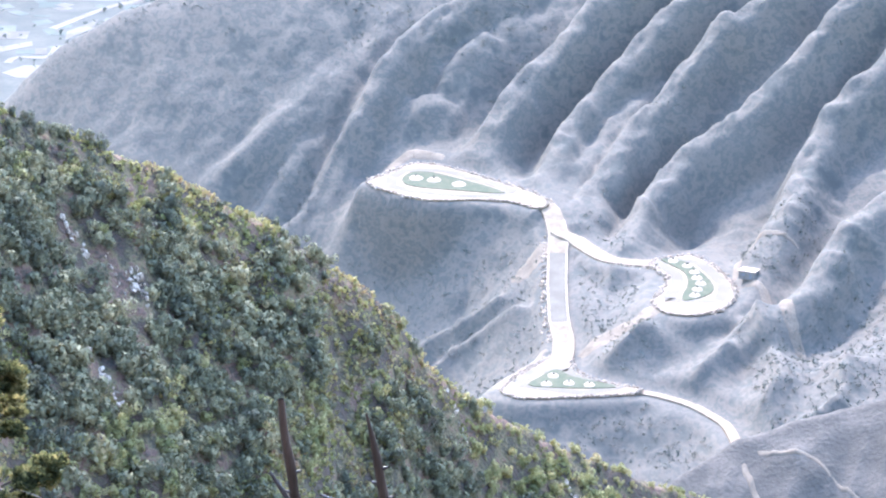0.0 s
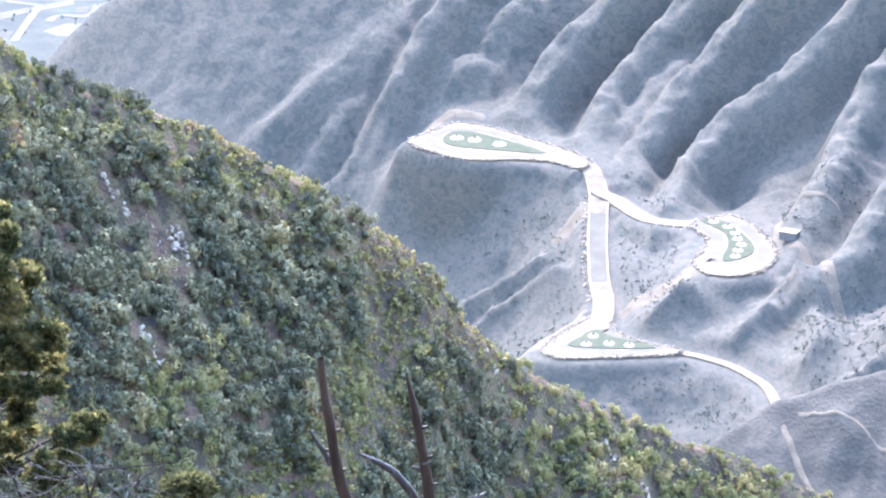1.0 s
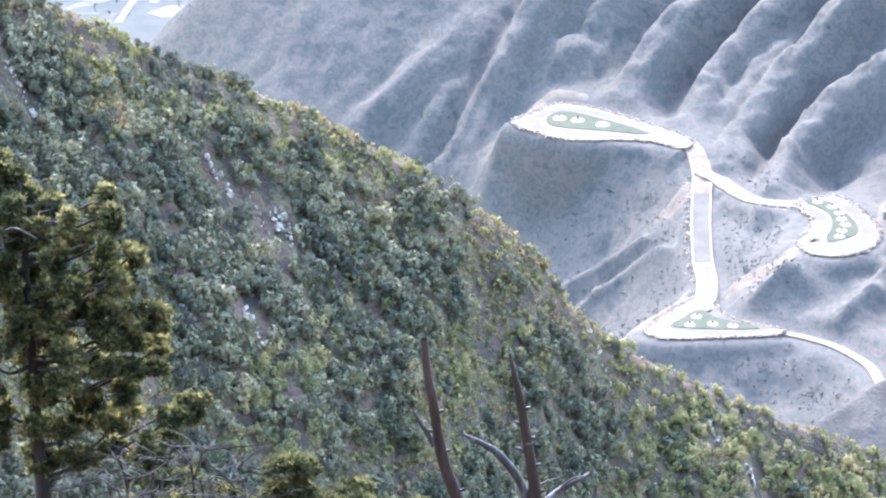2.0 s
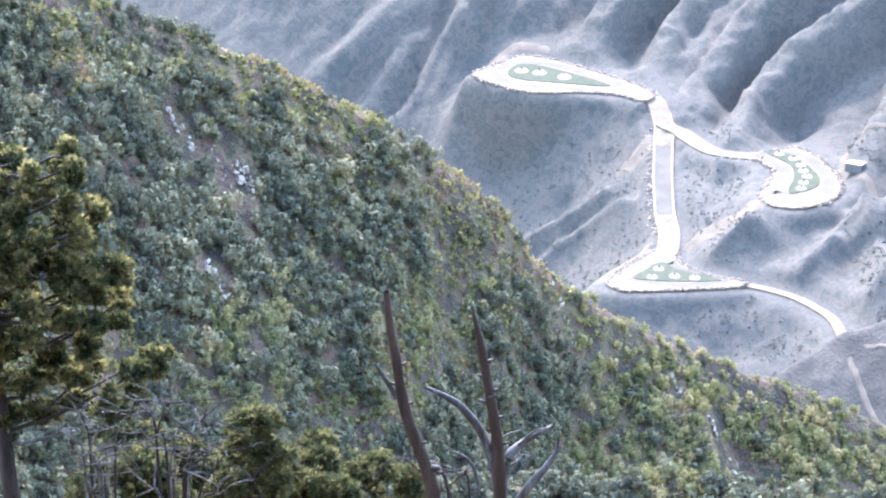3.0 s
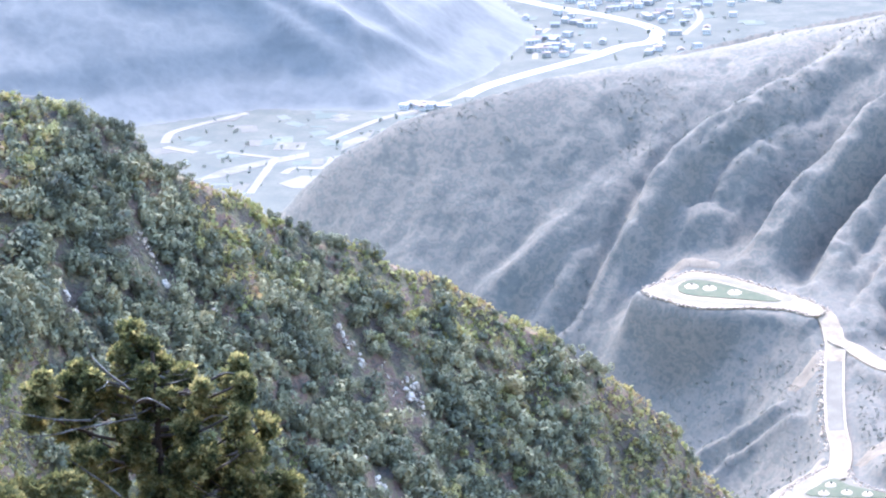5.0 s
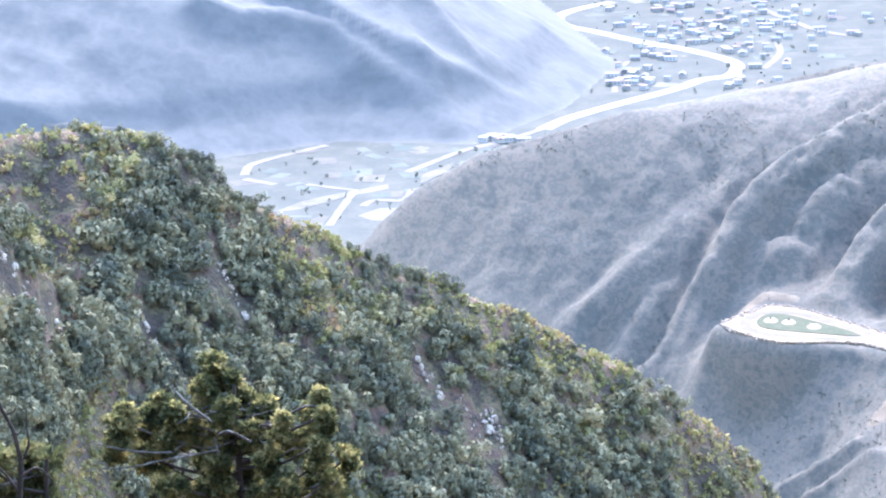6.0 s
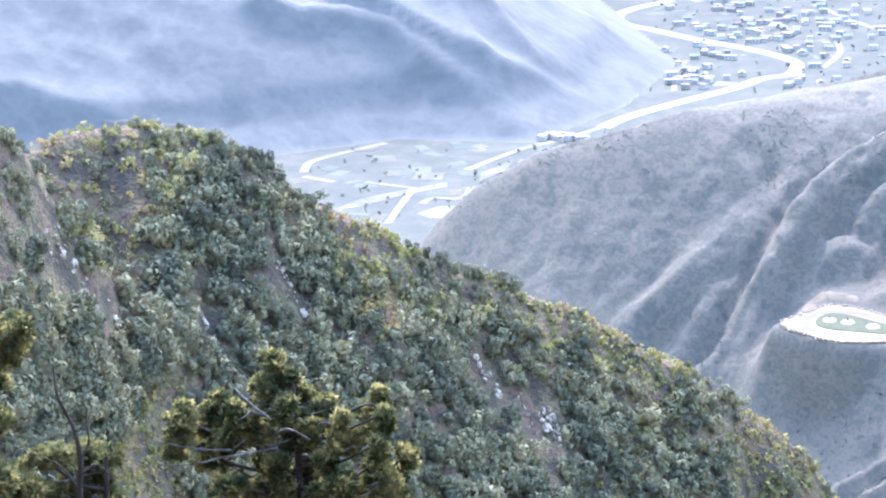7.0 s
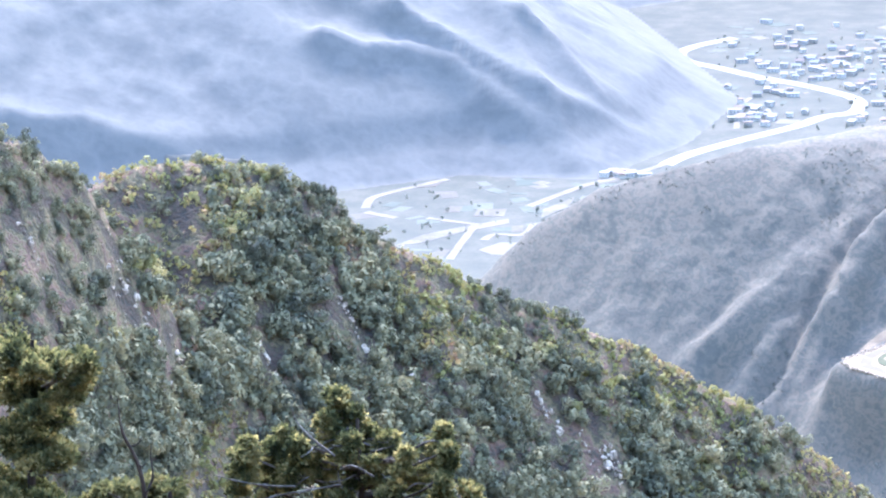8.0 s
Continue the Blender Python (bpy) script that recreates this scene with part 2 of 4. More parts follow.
SLOPE_HIGH = [(201, 1599, -371), (97, 1646, -382), (-7, 1661, -390), (-88, 1629, -405), (-152, 1612, -435), (-120, 1639, -407), (-185, 1643, -438), (245, 1483, -418), (223, 1331, -444), (258, 1585, -368), (-60, 1280, -560), (100, 1180, -530), (300, 1200, -480)]
CREST = [(-268, 1684, -502), (-233, 1684, -461), (-210, 1682, -436), (-184, 1680, -410), (-153, 1679, -391), (-124, 1677, -384), (-88, 1679, -374), (-19, 1732, -371), (28, 1758, -367), (128, 1730, -340), (246, 1700, -311)]
FAR_SPINES = [[(-488, 2856), (-451, 2856), (-416, 2868), (-384, 2868), (-354, 2848), (-326, 2824), (-292, 2792), (-274, 2776)], [(-430, 2908), (-391, 2892), (-356, 2872), (-317, 2848), (-285, 2844), (-250, 2864), (-196, 2872)],
              [(-325, 2936), (-301, 2924), (-276, 2900), (-254, 2884)], [(-711, 2684), (-686, 2688), (-649, 2704), (-618, 2704), (-569, 2704)]]
# Ribs of the mountainside, from the top down: place, and how far the crest stands over its gullies.
RIBS_LEFT = [[(90, 1730, 4), (34, 1684, 9), (15, 1667, 14), (-6, 1650, 18), (-23, 1629, 22), (-28, 1619, 22), (-35, 1607, 22), (-41, 1594, 22), (-50, 1582, 20), (-55, 1571, 18), (-63, 1561, 15), (-80, 1550, 12)],
             [(122, 1678, 14), (94, 1655, 20), (68, 1641, 22), (57, 1628, 22), (43, 1617, 22), (29, 1597, 22), (17, 1578, 22), (4, 1556, 20)],
             [(-37, 1642, 2), (-55, 1622, 6), (-68, 1609, 9), (-81, 1597, 10), (-101, 1582, 8), (-118, 1570, 6)], [(-58, 1606, 4), (-65, 1593, 9), (-72, 1581, 11), (-80, 1571, 11), (-89, 1558, 9), (-104, 1545, 6)],
             [(24, 1650, 5), (17, 1642, 11), (8, 1633, 12), (2, 1625, 8)], [(0, 1617, 5), (-6, 1611, 12), (-17, 1608, 13), (-24, 1600, 13), (-32, 1591, 10)]]
RIBS_RIGHT = [[(160, 1685, 10), (114, 1633, 20), (99, 1623, 22), (87, 1614, 22), (67, 1592, 22), (55, 1575, 22), (46, 1553, 20), (38, 1518, 16)], [(92, 1600, 8), (81, 1584, 16), (70, 1572, 17), (58, 1550, 17), (43, 1517, 14)],
              [(200, 1680, 12), (154, 1619, 22), (136, 1609, 22), (123, 1607, 22), (113, 1597, 22), (101, 1585, 22), (85, 1569, 22), (75, 1552, 22), (64, 1530, 22), (55, 1496, 18)],
              [(235, 1650, 16), (193, 1599, 22), (175, 1589, 22), (161, 1576, 22), (142, 1562, 22), (130, 1553, 22), (117, 1549, 22), (105, 1542, 22), (95, 1531, 22), (85, 1510, 22), (71, 1460, 14)],
              [(240, 1620, 18), (206, 1575, 22), (187, 1553, 22), (176, 1547, 22), (167, 1537, 22), (155, 1515, 22), (150, 1500, 22), (138, 1468, 22), (131, 1455, 22), (121, 1431, 18)],
              [(250, 1540, 18), (206, 1483, 22), (184, 1456, 22), (172, 1444, 22), (163, 1435, 22), (156, 1421, 22), (146, 1403, 20), (138, 1394, 18), (127, 1387, 14)]]
SPURS = [[(23, 1457), (9, 1458), (-6, 1460), (-12, 1457)], [(37, 1435), (20, 1445), (4, 1445), (-8, 1436)], [(43, 1393), (26, 1366), (15, 1344)], [(83, 1381), (72, 1373), (55, 1361)],
         [(127, 1389), (132, 1365), (133, 1330), (123, 1314), (114, 1300)], [(114, 1366), (99, 1348), (90, 1331)], [(158, 1339), (152, 1303), (141, 1293)]]
VALLEY = [(-900, 2450), (-640, 2620), (-452, 2712), (-361, 2770), (-252, 2759), (-189, 2891), (-155, 3060), (-224, 3292), (-290, 3500), (-120, 3650), (350, 3600), (600, 2600), (300, 2300)]


# ---- ground ----
def ridge_height(u, r, ridge, fall, back):
    """Height of a hill whose crest runs along a plan polyline, by bearing (x over y) and distance."""
    us = [x / y for x, y, z in ridge]
    rr = np.interp(u, us, [math.hypot(x, y) for x, y, z in ridge])
    zz = np.interp(u, us, [z for x, y, z in ridge])
    return zz - np.where(r < rr, fall * (rr - r), back * (r - rr)), rr


def hill_height(u, r):
    crest, rr = ridge_height(u, r, HILL_RIDGE, 0.75, 0.8)
    spur, _ = ridge_height(u, r, HILL_SPUR, 0.8, 0.9)
    x, y = u * r, r
    rough = 5 * fbm(x / 26, y / 26, 3) + 13 * fbm(x / 15 + y / 60, y / 80, 9, 4, True)
    rough = rough * np.clip(np.abs(rr - r) / 14, 0.12, 1)
    own = -1.7 - 0.58 * r + 1.0 * fbm(x / 9, y / 9, 5)
    return np.maximum(np.maximum(crest, spur) + rough, own)


u, r = np.meshgrid(np.linspace(-0.5, 0.42, 420), np.concatenate([np.linspace(1, 380, 60), np.linspace(384, 660, 170), np.linspace(670, 1000, 20)]))
r = r / np.sqrt(1 + u * u)
ground = sheet("ground_near", u * r, r, hill_height(u, r * np.sqrt(1 + u * u)), M_SCRUB)
tagged(ground, "steep dry hillside with brown soil and yellow grass", "hillside", kind="structure")
gx, gy = np.meshgrid(np.arange(-320, 321, 5.0), np.arange(-260, 360, 5.0))
own = sheet("ground_foot", gx, gy, -2.1 - 0.58 * gy + 0.8 * fbm(gx / 12, gy / 12, 15) * np.clip(np.abs(gy) / 20, 0, 1) - 0.6 * np.clip(gy / 30, 0, 1), M_SCRUB)
tagged(own, "dry grassy slope under the viewpoint", "hillside", kind="structure")
gx, gy = np.meshgrid(np.linspace(-7000, 7000, 30), np.linspace(-7000, 7000, 30))
base = sheet("ground_base", gx, gy, gx * 0 - 720, M_FAR)
tagged(base, "pale plain reaching the horizon", "ground", kind="structure")

def front_height(u, r):
    z, rr = ridge_height(u, r, FRONT_RIDGE, 0.62, 0.75)
    return z + (3 * fbm(u * r / 14, r / 14, 31) + 7 * fbm(u * r / 16 - r / 40, r / 70, 35, 4, True)) * np.clip(np.abs(rr - r) / 15, 0.15, 1)


u, r = np.meshgrid(np.linspace(0.02, 0.36, 200), np.linspace(960, 1290, 150))
z = front_height(u, r)
front = sheet("ground_front", u * r, r / np.sqrt(1 + u * u), z, M_FRONT)
tagged(front, "bare pale grey hill with faint tracks", "hill", kind="structure")


def rib(px, py, line):
    """A rib along a plan line: steep on its far side, a rounded shoulder on the near one."""
    best, out = np.full(px.shape, 1e9), np.zeros(px.shape)
    for (x0, y0, h0), (x1, y1, h1) in zip(line[:-1], line[1:]):
        dx, dy = x1 - x0, y1 - y0
        s = np.clip(((px - x0) * dx + (py - y0) * dy) / (dx * dx + dy * dy), 0, 1)
        d = np.hypot(px - x0 - s * dx, py - y0 - s * dy)
        near = dx * (py - y0) - dy * (px - x0) > 0
        fall = np.clip((d - 6) / 19, 0, 1)
        shape = np.where(near, 1 - fall * fall * (3 - 2 * fall), np.clip(1 - d / 10, 0, 1))
        out = np.where(d < best, shape * (h0 + s * (h1 - h0)), out)
        best = np.minimum(d, best)
    return out


def slope_height(px, py):
    """The mountainside: a smooth plate through a few heights of the plan, with gullies down the fall line, cut and filled for the roads."""
    pts = np.array(SLOPE + SLOPE_HIGH + CREST + [(x, y + 260, z - 190) for x, y, z in CREST[::2]] + ROAD_LOW[::3] + ROAD_MID[::2] + ROAD_RIGHT[2::2] + LOOP_UP[::3] + LOOP_LOW[::3] + LOOP_RIGHT[::3], float)
    c = pts[:, :2] / 200
    kernel = lambda d2: 0.5 * d2 * np.log(d2 + 1e-9)
    d2 = ((c[:, None] - c[None]) ** 2).sum(-1)
    k = len(c)
    a = np.zeros((k + 3, k + 3))
    a[:k, :k] = kernel(d2) + np.eye(k) * 0.004
    a[:k, k], a[:k, k + 1:] = 1, c
    a[k:, :k] = a[:k, k:].T
    w = np.linalg.solve(a, np.append(pts[:, 2], [0, 0, 0]))
    z = w[k] + w[k + 1] * px / 200 + w[k + 2] * py / 200
    for (cx, cy), wi in zip(c, w[:k]):
        z = z + wi * kernel((px / 200 - cx) ** 2 + (py / 200 - cy) ** 2)
    across, along = 0.925 * px - 0.38 * py, 0.38 * px + 0.925 * py
    bend = 3.2 * fbm(px / 16, py / 16, 41, 5)
    cx, cy, cz = (np.array([p[i] for p in CREST]) for i in range(3))
    yc, zc = np.interp(px, cx, cy), np.interp(px, cx, cz)
    zc = zc + 3 * fbm(px / 40, py / 60, 71, 4)
    ribs = np.zeros(px.shape)
    for line in RIBS_LEFT + RIBS_RIGHT:
        ribs = np.maximum(ribs, rib(px + bend, py + bend * 0.5, line))
    ribs = ribs * (0.92 + 0.13 * fbm(px / 8, py / 8, 45, 4))
    gully = ribs - 5.5 + 6 * fbm((across + bend) / 19, along / 80, 51, 4, True) + 2.6 * fbm(px / 13, py / 13, 57, 5) + 2.6 * fbm((across - bend) / 6, along / 17, 63, 3, True) * np.clip(ribs / 10, 0.3, 1)
    gully = gully * np.clip((yc - py) / 60, 0.2, 1)
    gap, level = np.full(px.shape, 1e9), np.zeros(px.shape)
    for d, h in [near_line(px, py, ROAD_LOW), near_line(px, py, ROAD_MID), near_line(px, py, ROAD_RIGHT)]:
        d = np.maximum(d - 4.5, 0)
        level, gap = np.where(d < gap, h, level), np.minimum(d, gap)
    for ring in (LOOP_UP, LOOP_LOW, LOOP_RIGHT):
        d = np.maximum(away(px, py, ring) - 1.5, 0)
        level, gap = np.where(d < gap, ring[0][2], level), np.minimum(d, gap)
    keep = np.clip(gap / 34, 0, 1)
    spurs = np.full(px.shape, 1e9)
    for line in SPURS:
        spurs = np.minimum(spurs, near_line(px + bend * 0.5, py, [(x, y, 0) for x, y in line])[0])
    z = z + (11 * np.exp(-spurs / 8) - 2) * np.clip((gap - 2) / 12, 0, 1)
    z = z + gully * (0.08 + 0.92 * keep)
    low = zc * py / yc - 0.03 * (yc - py) - 3 * np.abs(fbm((across + bend) / 14, along / 50, 73, 4)) * np.clip((yc - py) / 20, 0, 1)
    z = np.minimum(z, low) - 2 * np.exp(-np.abs(z - low) / 3)
    z = np.where(py > yc, zc - 2.6 - 0.55 * (py - yc), z)
    blend = np.clip(gap / 9, 0, 1)
    blend = blend * blend * (3 - 2 * blend)
    return (level - 0.7) * (1 - blend) + z * blend


gx, gy = np.meshgrid(np.arange(-430, 430, 2.2), np.concatenate([np.arange(1170, 1300, 4.0), np.arange(1300, 1790, 1.8), np.arange(1790, 2130, 8.0)]))
mountain = sheet("ground_mountain", gx, gy, slope_height(gx, gy), M_SLOPE)
tagged(mountain, "bare grey mountainside cut by deep gullies", "mountain", kind="structure")

def far_height(px, py):
    """The valley floor, flat within its ring, and the mountains that rise round it."""
    d = away(px, py, VALLEY)
    z = -640 + 0.6 * d * np.clip(d / 60, 0.6, 1) ** 0.5
    lift = np.clip(d / 160, 0, 1)
    z = z + lift * (18 * fbm((px * 0.8 + py * 0.6) / 240, (py * 0.8 - px * 0.6) / 700, 61, 4, True) + 16 * fbm(px / 90, py / 90, 66, 4))
    spines = np.full(px.shape, 1e9)
    bend = 10 * fbm(px / 60, py / 60, 69, 3)
    for line in FAR_SPINES:
        spines = np.minimum(spines, near_line(px + bend, py, [(x, y, 0) for x, y in line])[0])
    z = z + lift * (26 * np.exp(-spines / 22) - 2)
    return np.where(py < 2500, np.minimum(z, -640 + 0.2 * d), z)


gx, gy = np.meshgrid(np.concatenate([np.arange(-1500, -800, 12.0), np.arange(-800, 100, 4.0), np.arange(100, 1300, 14.0)]), np.concatenate([np.arange(2180, 3700, 6.0), np.arange(3700, 4800, 22.0)]))
z = far_height(gx, gy)
far = sheet("ground_valley", gx, gy, z, M_FAR)
tagged(far, "broad pale valley floor below hazy scree mountains", "valley", kind="structure")


# ---- roads ----
def ribbon(name, line, width, material, label):
    """A road: a slab that follows a plan polyline, smoothed."""
    pts = [Vector(p) for p in line]
    fine = []
    for i in range(len(pts) - 1):
        p0, p1, p2, p3 = pts[max(i - 1, 0)], pts[i], pts[i + 1], pts[min(i + 2, len(pts) - 1)]
        for s in np.linspace(0, 1, 6)[:-1]:
            fine.append(0.5 * (2 * p1 + (p2 - p0) * s + (2 * p0 - 5 * p1 + 4 * p2 - p3) * s * s + (3 * p1 - p0 - 3 * p2 + p3) * s ** 3))
    fine.append(pts[-1])
    bm = bmesh.new()
    rings = []
    for i, p in enumerate(fine):
        way = fine[min(i + 1, len(fine) - 1)] - fine[max(i - 1, 0)]
        side = Vector((way.y, -way.x, 0)).normalized() * width / 2
        rings.append([bm.verts.new(p + side), bm.verts.new(p - side), bm.verts.new(p - side * 1.08 - Vector((0, 0, 1.2))), bm.verts.new(p + side * 1.08 - Vector((0, 0, 1.2)))])
    for a, b in zip(rings[:-1], rings[1:]):
        for j in range(4):
            bm.faces.new((a[j], a[(j + 1) % 4], b[(j + 1) % 4], b[j]))
    bm.normal_update()
    bmesh.ops.recalc_face_normals(bm, faces=bm.faces)
    return tagged(part(name, bm, material, None), label, "road", kind="structure")


def slab(name, ring, top, thick, material, bevel=0.0):
    """A flat slab over a plan ring."""
    bm = bmesh.new()
    f = bm.faces.new([bm.verts.new((p[0], p[1], top)) for p in ring])
    f.normal_update()
    if f.normal.z < 0:
        f.normal_flip()
    for v in list(bmesh.ops.extrude_face_region(bm, geom=[f])["geom"]):
        if isinstance(v, bmesh.types.BMVert):
            v.co.z -= thick
    bmesh.ops.recalc_face_normals(bm, faces=bm.faces)
    bmesh.ops.triangulate(bm, faces=[f for f in bm.faces if len(f.verts) > 4])
    return part(name, bm, material, None)


def curved(ring, steps=4):
    """A closed ring rounded through its points."""
    k, out = len(ring), []
    for i in range(k):
        p0, p1, p2, p3 = (Vector(ring[(i + j - 1) % k][:2]) for j in range(4))
        for s in np.linspace(0, 1, steps + 1)[:-1]:
            out.append(0.5 * (2 * p1 + (p2 - p0) * s + (2 * p0 - 5 * p1 + 4 * p2 - p3) * s * s + (3 * p1 - p0 - 3 * p2 + p3) * s ** 3))
    return out


ribbon("road_low", ROAD_LOW, 4.4, M_ROAD, "narrow pale concrete road running down the slope")
ribbon("road_middle", ROAD_MID, 6.8, M_ASPHALT, "straight grey asphalt road on a ridge between the loops")
def beside(line, gap):
    """The same plan line, moved sideways and up on to a kerb."""
    out = []
    for i, p in enumerate(line):
        a, b = line[max(i - 1, 0)], line[min(i + 1, len(line) - 1)]
        n = math.hypot(b[0] - a[0], b[1] - a[1])
        out.append((p[0] + (b[1] - a[1]) / n * gap, p[1] - (b[0] - a[0]) / n * gap, p[2] + 0.3))
    return out


for gap in (-3.9, 3.9):
    ribbon("kerb_middle", beside(ROAD_MID[2:9], gap), 0.9, M_STONE, "white concrete kerb along the ridge road")
ribbon("apron_low", [(px, py, pz + 0.08) for px, py, pz in ROAD_MID[:4]], 9.0, M_ROAD, "broad pale concrete apron above the lower loop")
ribbon("apron_high", [(px, py, pz + 0.08) for px, py, pz in ROAD_MID[6:9]], 7.6, M_ROAD, "pale concrete apron where the roads meet")
ribbon("road_top", [(px, py, pz + 0.14) for px, py, pz in ROAD_MID[8:]], 8.4, M_ROAD, "pale concrete road curving up to the upper loop")
ribbon("road_right", ROAD_RIGHT, 8.6, M_ROAD, "pale concrete road leading round a bend to the loop")
for ring, island, name in ((LOOP_UP, ISLAND_UP, "upper"), (LOOP_LOW, ISLAND_LOW, "lower"), (LOOP_RIGHT, ISLAND_RIGHT, "side")):
    top = ring[0][2]
    tagged(slab("pavement_" + name, curved(ring), top + 0.05, 1.5, M_ROAD), "pale concrete turning loop on the mountain spur", "pavement", kind="structure")
    outer, line = curved(ring), []
    for p in curved(island, 2):
        q = min(outer, key=lambda o: (o - p).length)
        line.append((*(p * 0.52 + q * 0.48), top + 0.12))
    ribbon("road_" + name, line + line[:1], 5.2, M_ASPHALT, "worn driving lane round the traffic island")
    tagged(slab("lawn_" + name, curved(island), top + 0.35, 0.5, M_LAWN), "raised green traffic island inside the turning loop", "island", kind="structure")


# ---- building blocks for things ----
rng = np.random.default_rng(4)


def under(name, verts, faces, material, parent, label="", smooth=False):
    """A mesh given in world places, hung under a thing that stands at its base."""
    ob = made(name, np.asarray(verts) - np.array(parent.location), faces, material, smooth)
    ob.parent = parent
    return tagged(ob, label)


def empty(name, place, label, category, group=""):
    ob = new(name)
    ob.location = place
    ob.empty_display_size = 0.2
    return tagged(ob, label, category, group)


def tube(points, radii, sides=7, wobble=0.0):
    """A tapered limb through points: verts and quads."""
    pts = np.asarray(points, float)
    k = np.linspace(0, len(pts) - 1, (len(pts) - 1) * 4 + 1)
    fine = np.stack([np.interp(k, np.arange(len(pts)), pts[:, i]) for i in range(3)], 1)
    for _ in range(2):
        fine[1:-1] = (fine[:-2] + 2 * fine[1:-1] + fine[2:]) / 4
    rad = np.interp(k, np.arange(len(pts)), radii)
    way = np.gradient(fine, axis=0)
    way /= np.linalg.norm(way, axis=1, keepdims=True) + 1e-9
    ref = np.where(np.abs(way[:, 2:3]) > 0.9, np.array([[1.0, 0, 0]]), np.array([[0, 0, 1.0]]))
    a = np.cross(way, ref)
    a /= np.linalg.norm(a, axis=1, keepdims=True)
    b = np.cross(way, a)
    t = np.linspace(0, 2 * np.pi, sides, endpoint=False)
    bump = 1 + wobble * rng.normal(size=(len(fine), sides))
    ring = fine[:, None] + (np.cos(t)[None, :, None] * a[:, None] + np.sin(t)[None, :, None] * b[:, None]) * (rad[:, None] * bump)[..., None]
    n = len(fine)
    i, j = np.meshgrid(np.arange(n - 1), np.arange(sides), indexing="ij")
    f = np.stack([i * sides + j, i * sides + (j + 1) % sides, (i + 1) * sides + (j + 1) % sides, (i + 1) * sides + j], -1).reshape(-1, 4)
    ends = [[0, (j + 1) % sides, j, 0] for j in range(1, sides - 1)]
    top = (n - 1) * sides
    caps = [[top, top + j, top + j + 1, top + j + 1] for j in range(1, sides - 1)]
    verts = ring.reshape(-1, 3)
    tip = np.vstack([verts, fine[-1:] + way[-1:] * rad[-1] * 0.3])
    caps = [[top + j, top + (j + 1) % sides, len(verts)] for j in range(sides)]
    return tip, f, caps


def limb(name, points, radii, material, parent, label="", sides=7, wobble=0.05):
    v, f, caps = tube(points, radii, sides, wobble)
    ob = under(name, v, f, material, parent, label, True)
    return ob


def joined(pieces):
    """Several (verts, quads) as one."""
    verts, faces, at = [], [], 0
    for v, f in pieces:
        verts.append(v)
        faces.append(np.asarray(f) + at)
        at += len(v)
    return np.concatenate(verts), np.concatenate(faces)


def tufts(centres, spread, count, blades, length, width):
    """Leaf sprays round centres: small narrow quads that point outwards and up."""
    out = []
    for c, s in zip(centres, spread):
        p = rng.normal(size=(count, 3))
        p /= np.linalg.norm(p, axis=1, keepdims=True)
        p[:, 2] = np.where(p[:, 2] < -0.3, -p[:, 2] * 0.5, p[:, 2])
        lobe = rng.normal(size=(4, 3)) * 0.45
        spot = p * (0.45 + 0.55 * rng.random((count, 1)) ** 0.6)
        spot = spot * 0.75 + lobe[rng.integers(0, 4, count)]
        spot = np.asarray(c) + spot * np.array([0.95, 1, 0.8]) * s
        way = np.repeat(p + np.array([0, 0, 0.35]), blades, 0) + rng.normal(size=(count * blades, 3)) * 0.55
        way /= np.linalg.norm(way, axis=1, keepdims=True)
        root = np.repeat(spot, blades, 0) + rng.normal(size=(count * blades, 3)) * 0.025
        side = np.cross(way, rng.normal(size=way.shape))
        side /= np.linalg.norm(side, axis=1, keepdims=True) + 1e-6
        ln = length * (0.5 + rng.random((len(way), 1)))
        wd = width * (0.6 + 0.8 * rng.random((len(way), 1)))
        out.append(np.stack([root, root + way * ln * 0.5 + side * wd, root + way * ln, root + way * ln * 0.5 - side * wd], 1))
    q = np.concatenate(out)
    return q.reshape(-1, 3), np.arange(len(q) * 4).reshape(-1, 4)


def crown_cards(count, spread, size):
    """Leaf clumps on and in a rounded, lumpy crown: quads as (count, 4, 3)."""
    lobes = rng.normal(size=(6, 3)) * spread * 0.42
    lobes[:, 2] += spread[2] * 0.7
    pick = rng.integers(0, 6, count)
    way = rng.normal(size=(count, 3))
    way /= np.linalg.norm(way, axis=1, keepdims=True)
    centre = lobes[pick] + way * (0.5 + 0.3 * rng.random((count, 1))) * spread * 0.7
    centre[:, 2] = np.abs(centre[:, 2])
    out = way * np.array([1, 1, 0.9]) + rng.normal(size=(count, 3)) * 0.14
    out /= np.linalg.norm(out, axis=1, keepdims=True)
    a = np.cross(out, rng.normal(size=(count, 3)))
    a /= np.linalg.norm(a, axis=1, keepdims=True) + 1e-6
    b = np.cross(out, a)
    s = size * (0.5 + 0.9 * rng.random((count, 1)))
    return np.stack([centre - a * s - b * s * 0.6, centre + a * s * 0.5 - b * s, centre + a * s + b * s * 0.7, centre - a * s * 0.6 + b * s], 1)


def turned(quads, angle, scale, place):
    c, s = math.cos(angle), math.sin(angle)
    return quads @ np.array([[c, s, 0], [-s, c, 0], [0, 0, 1]]) * scale + np.asarray(place)


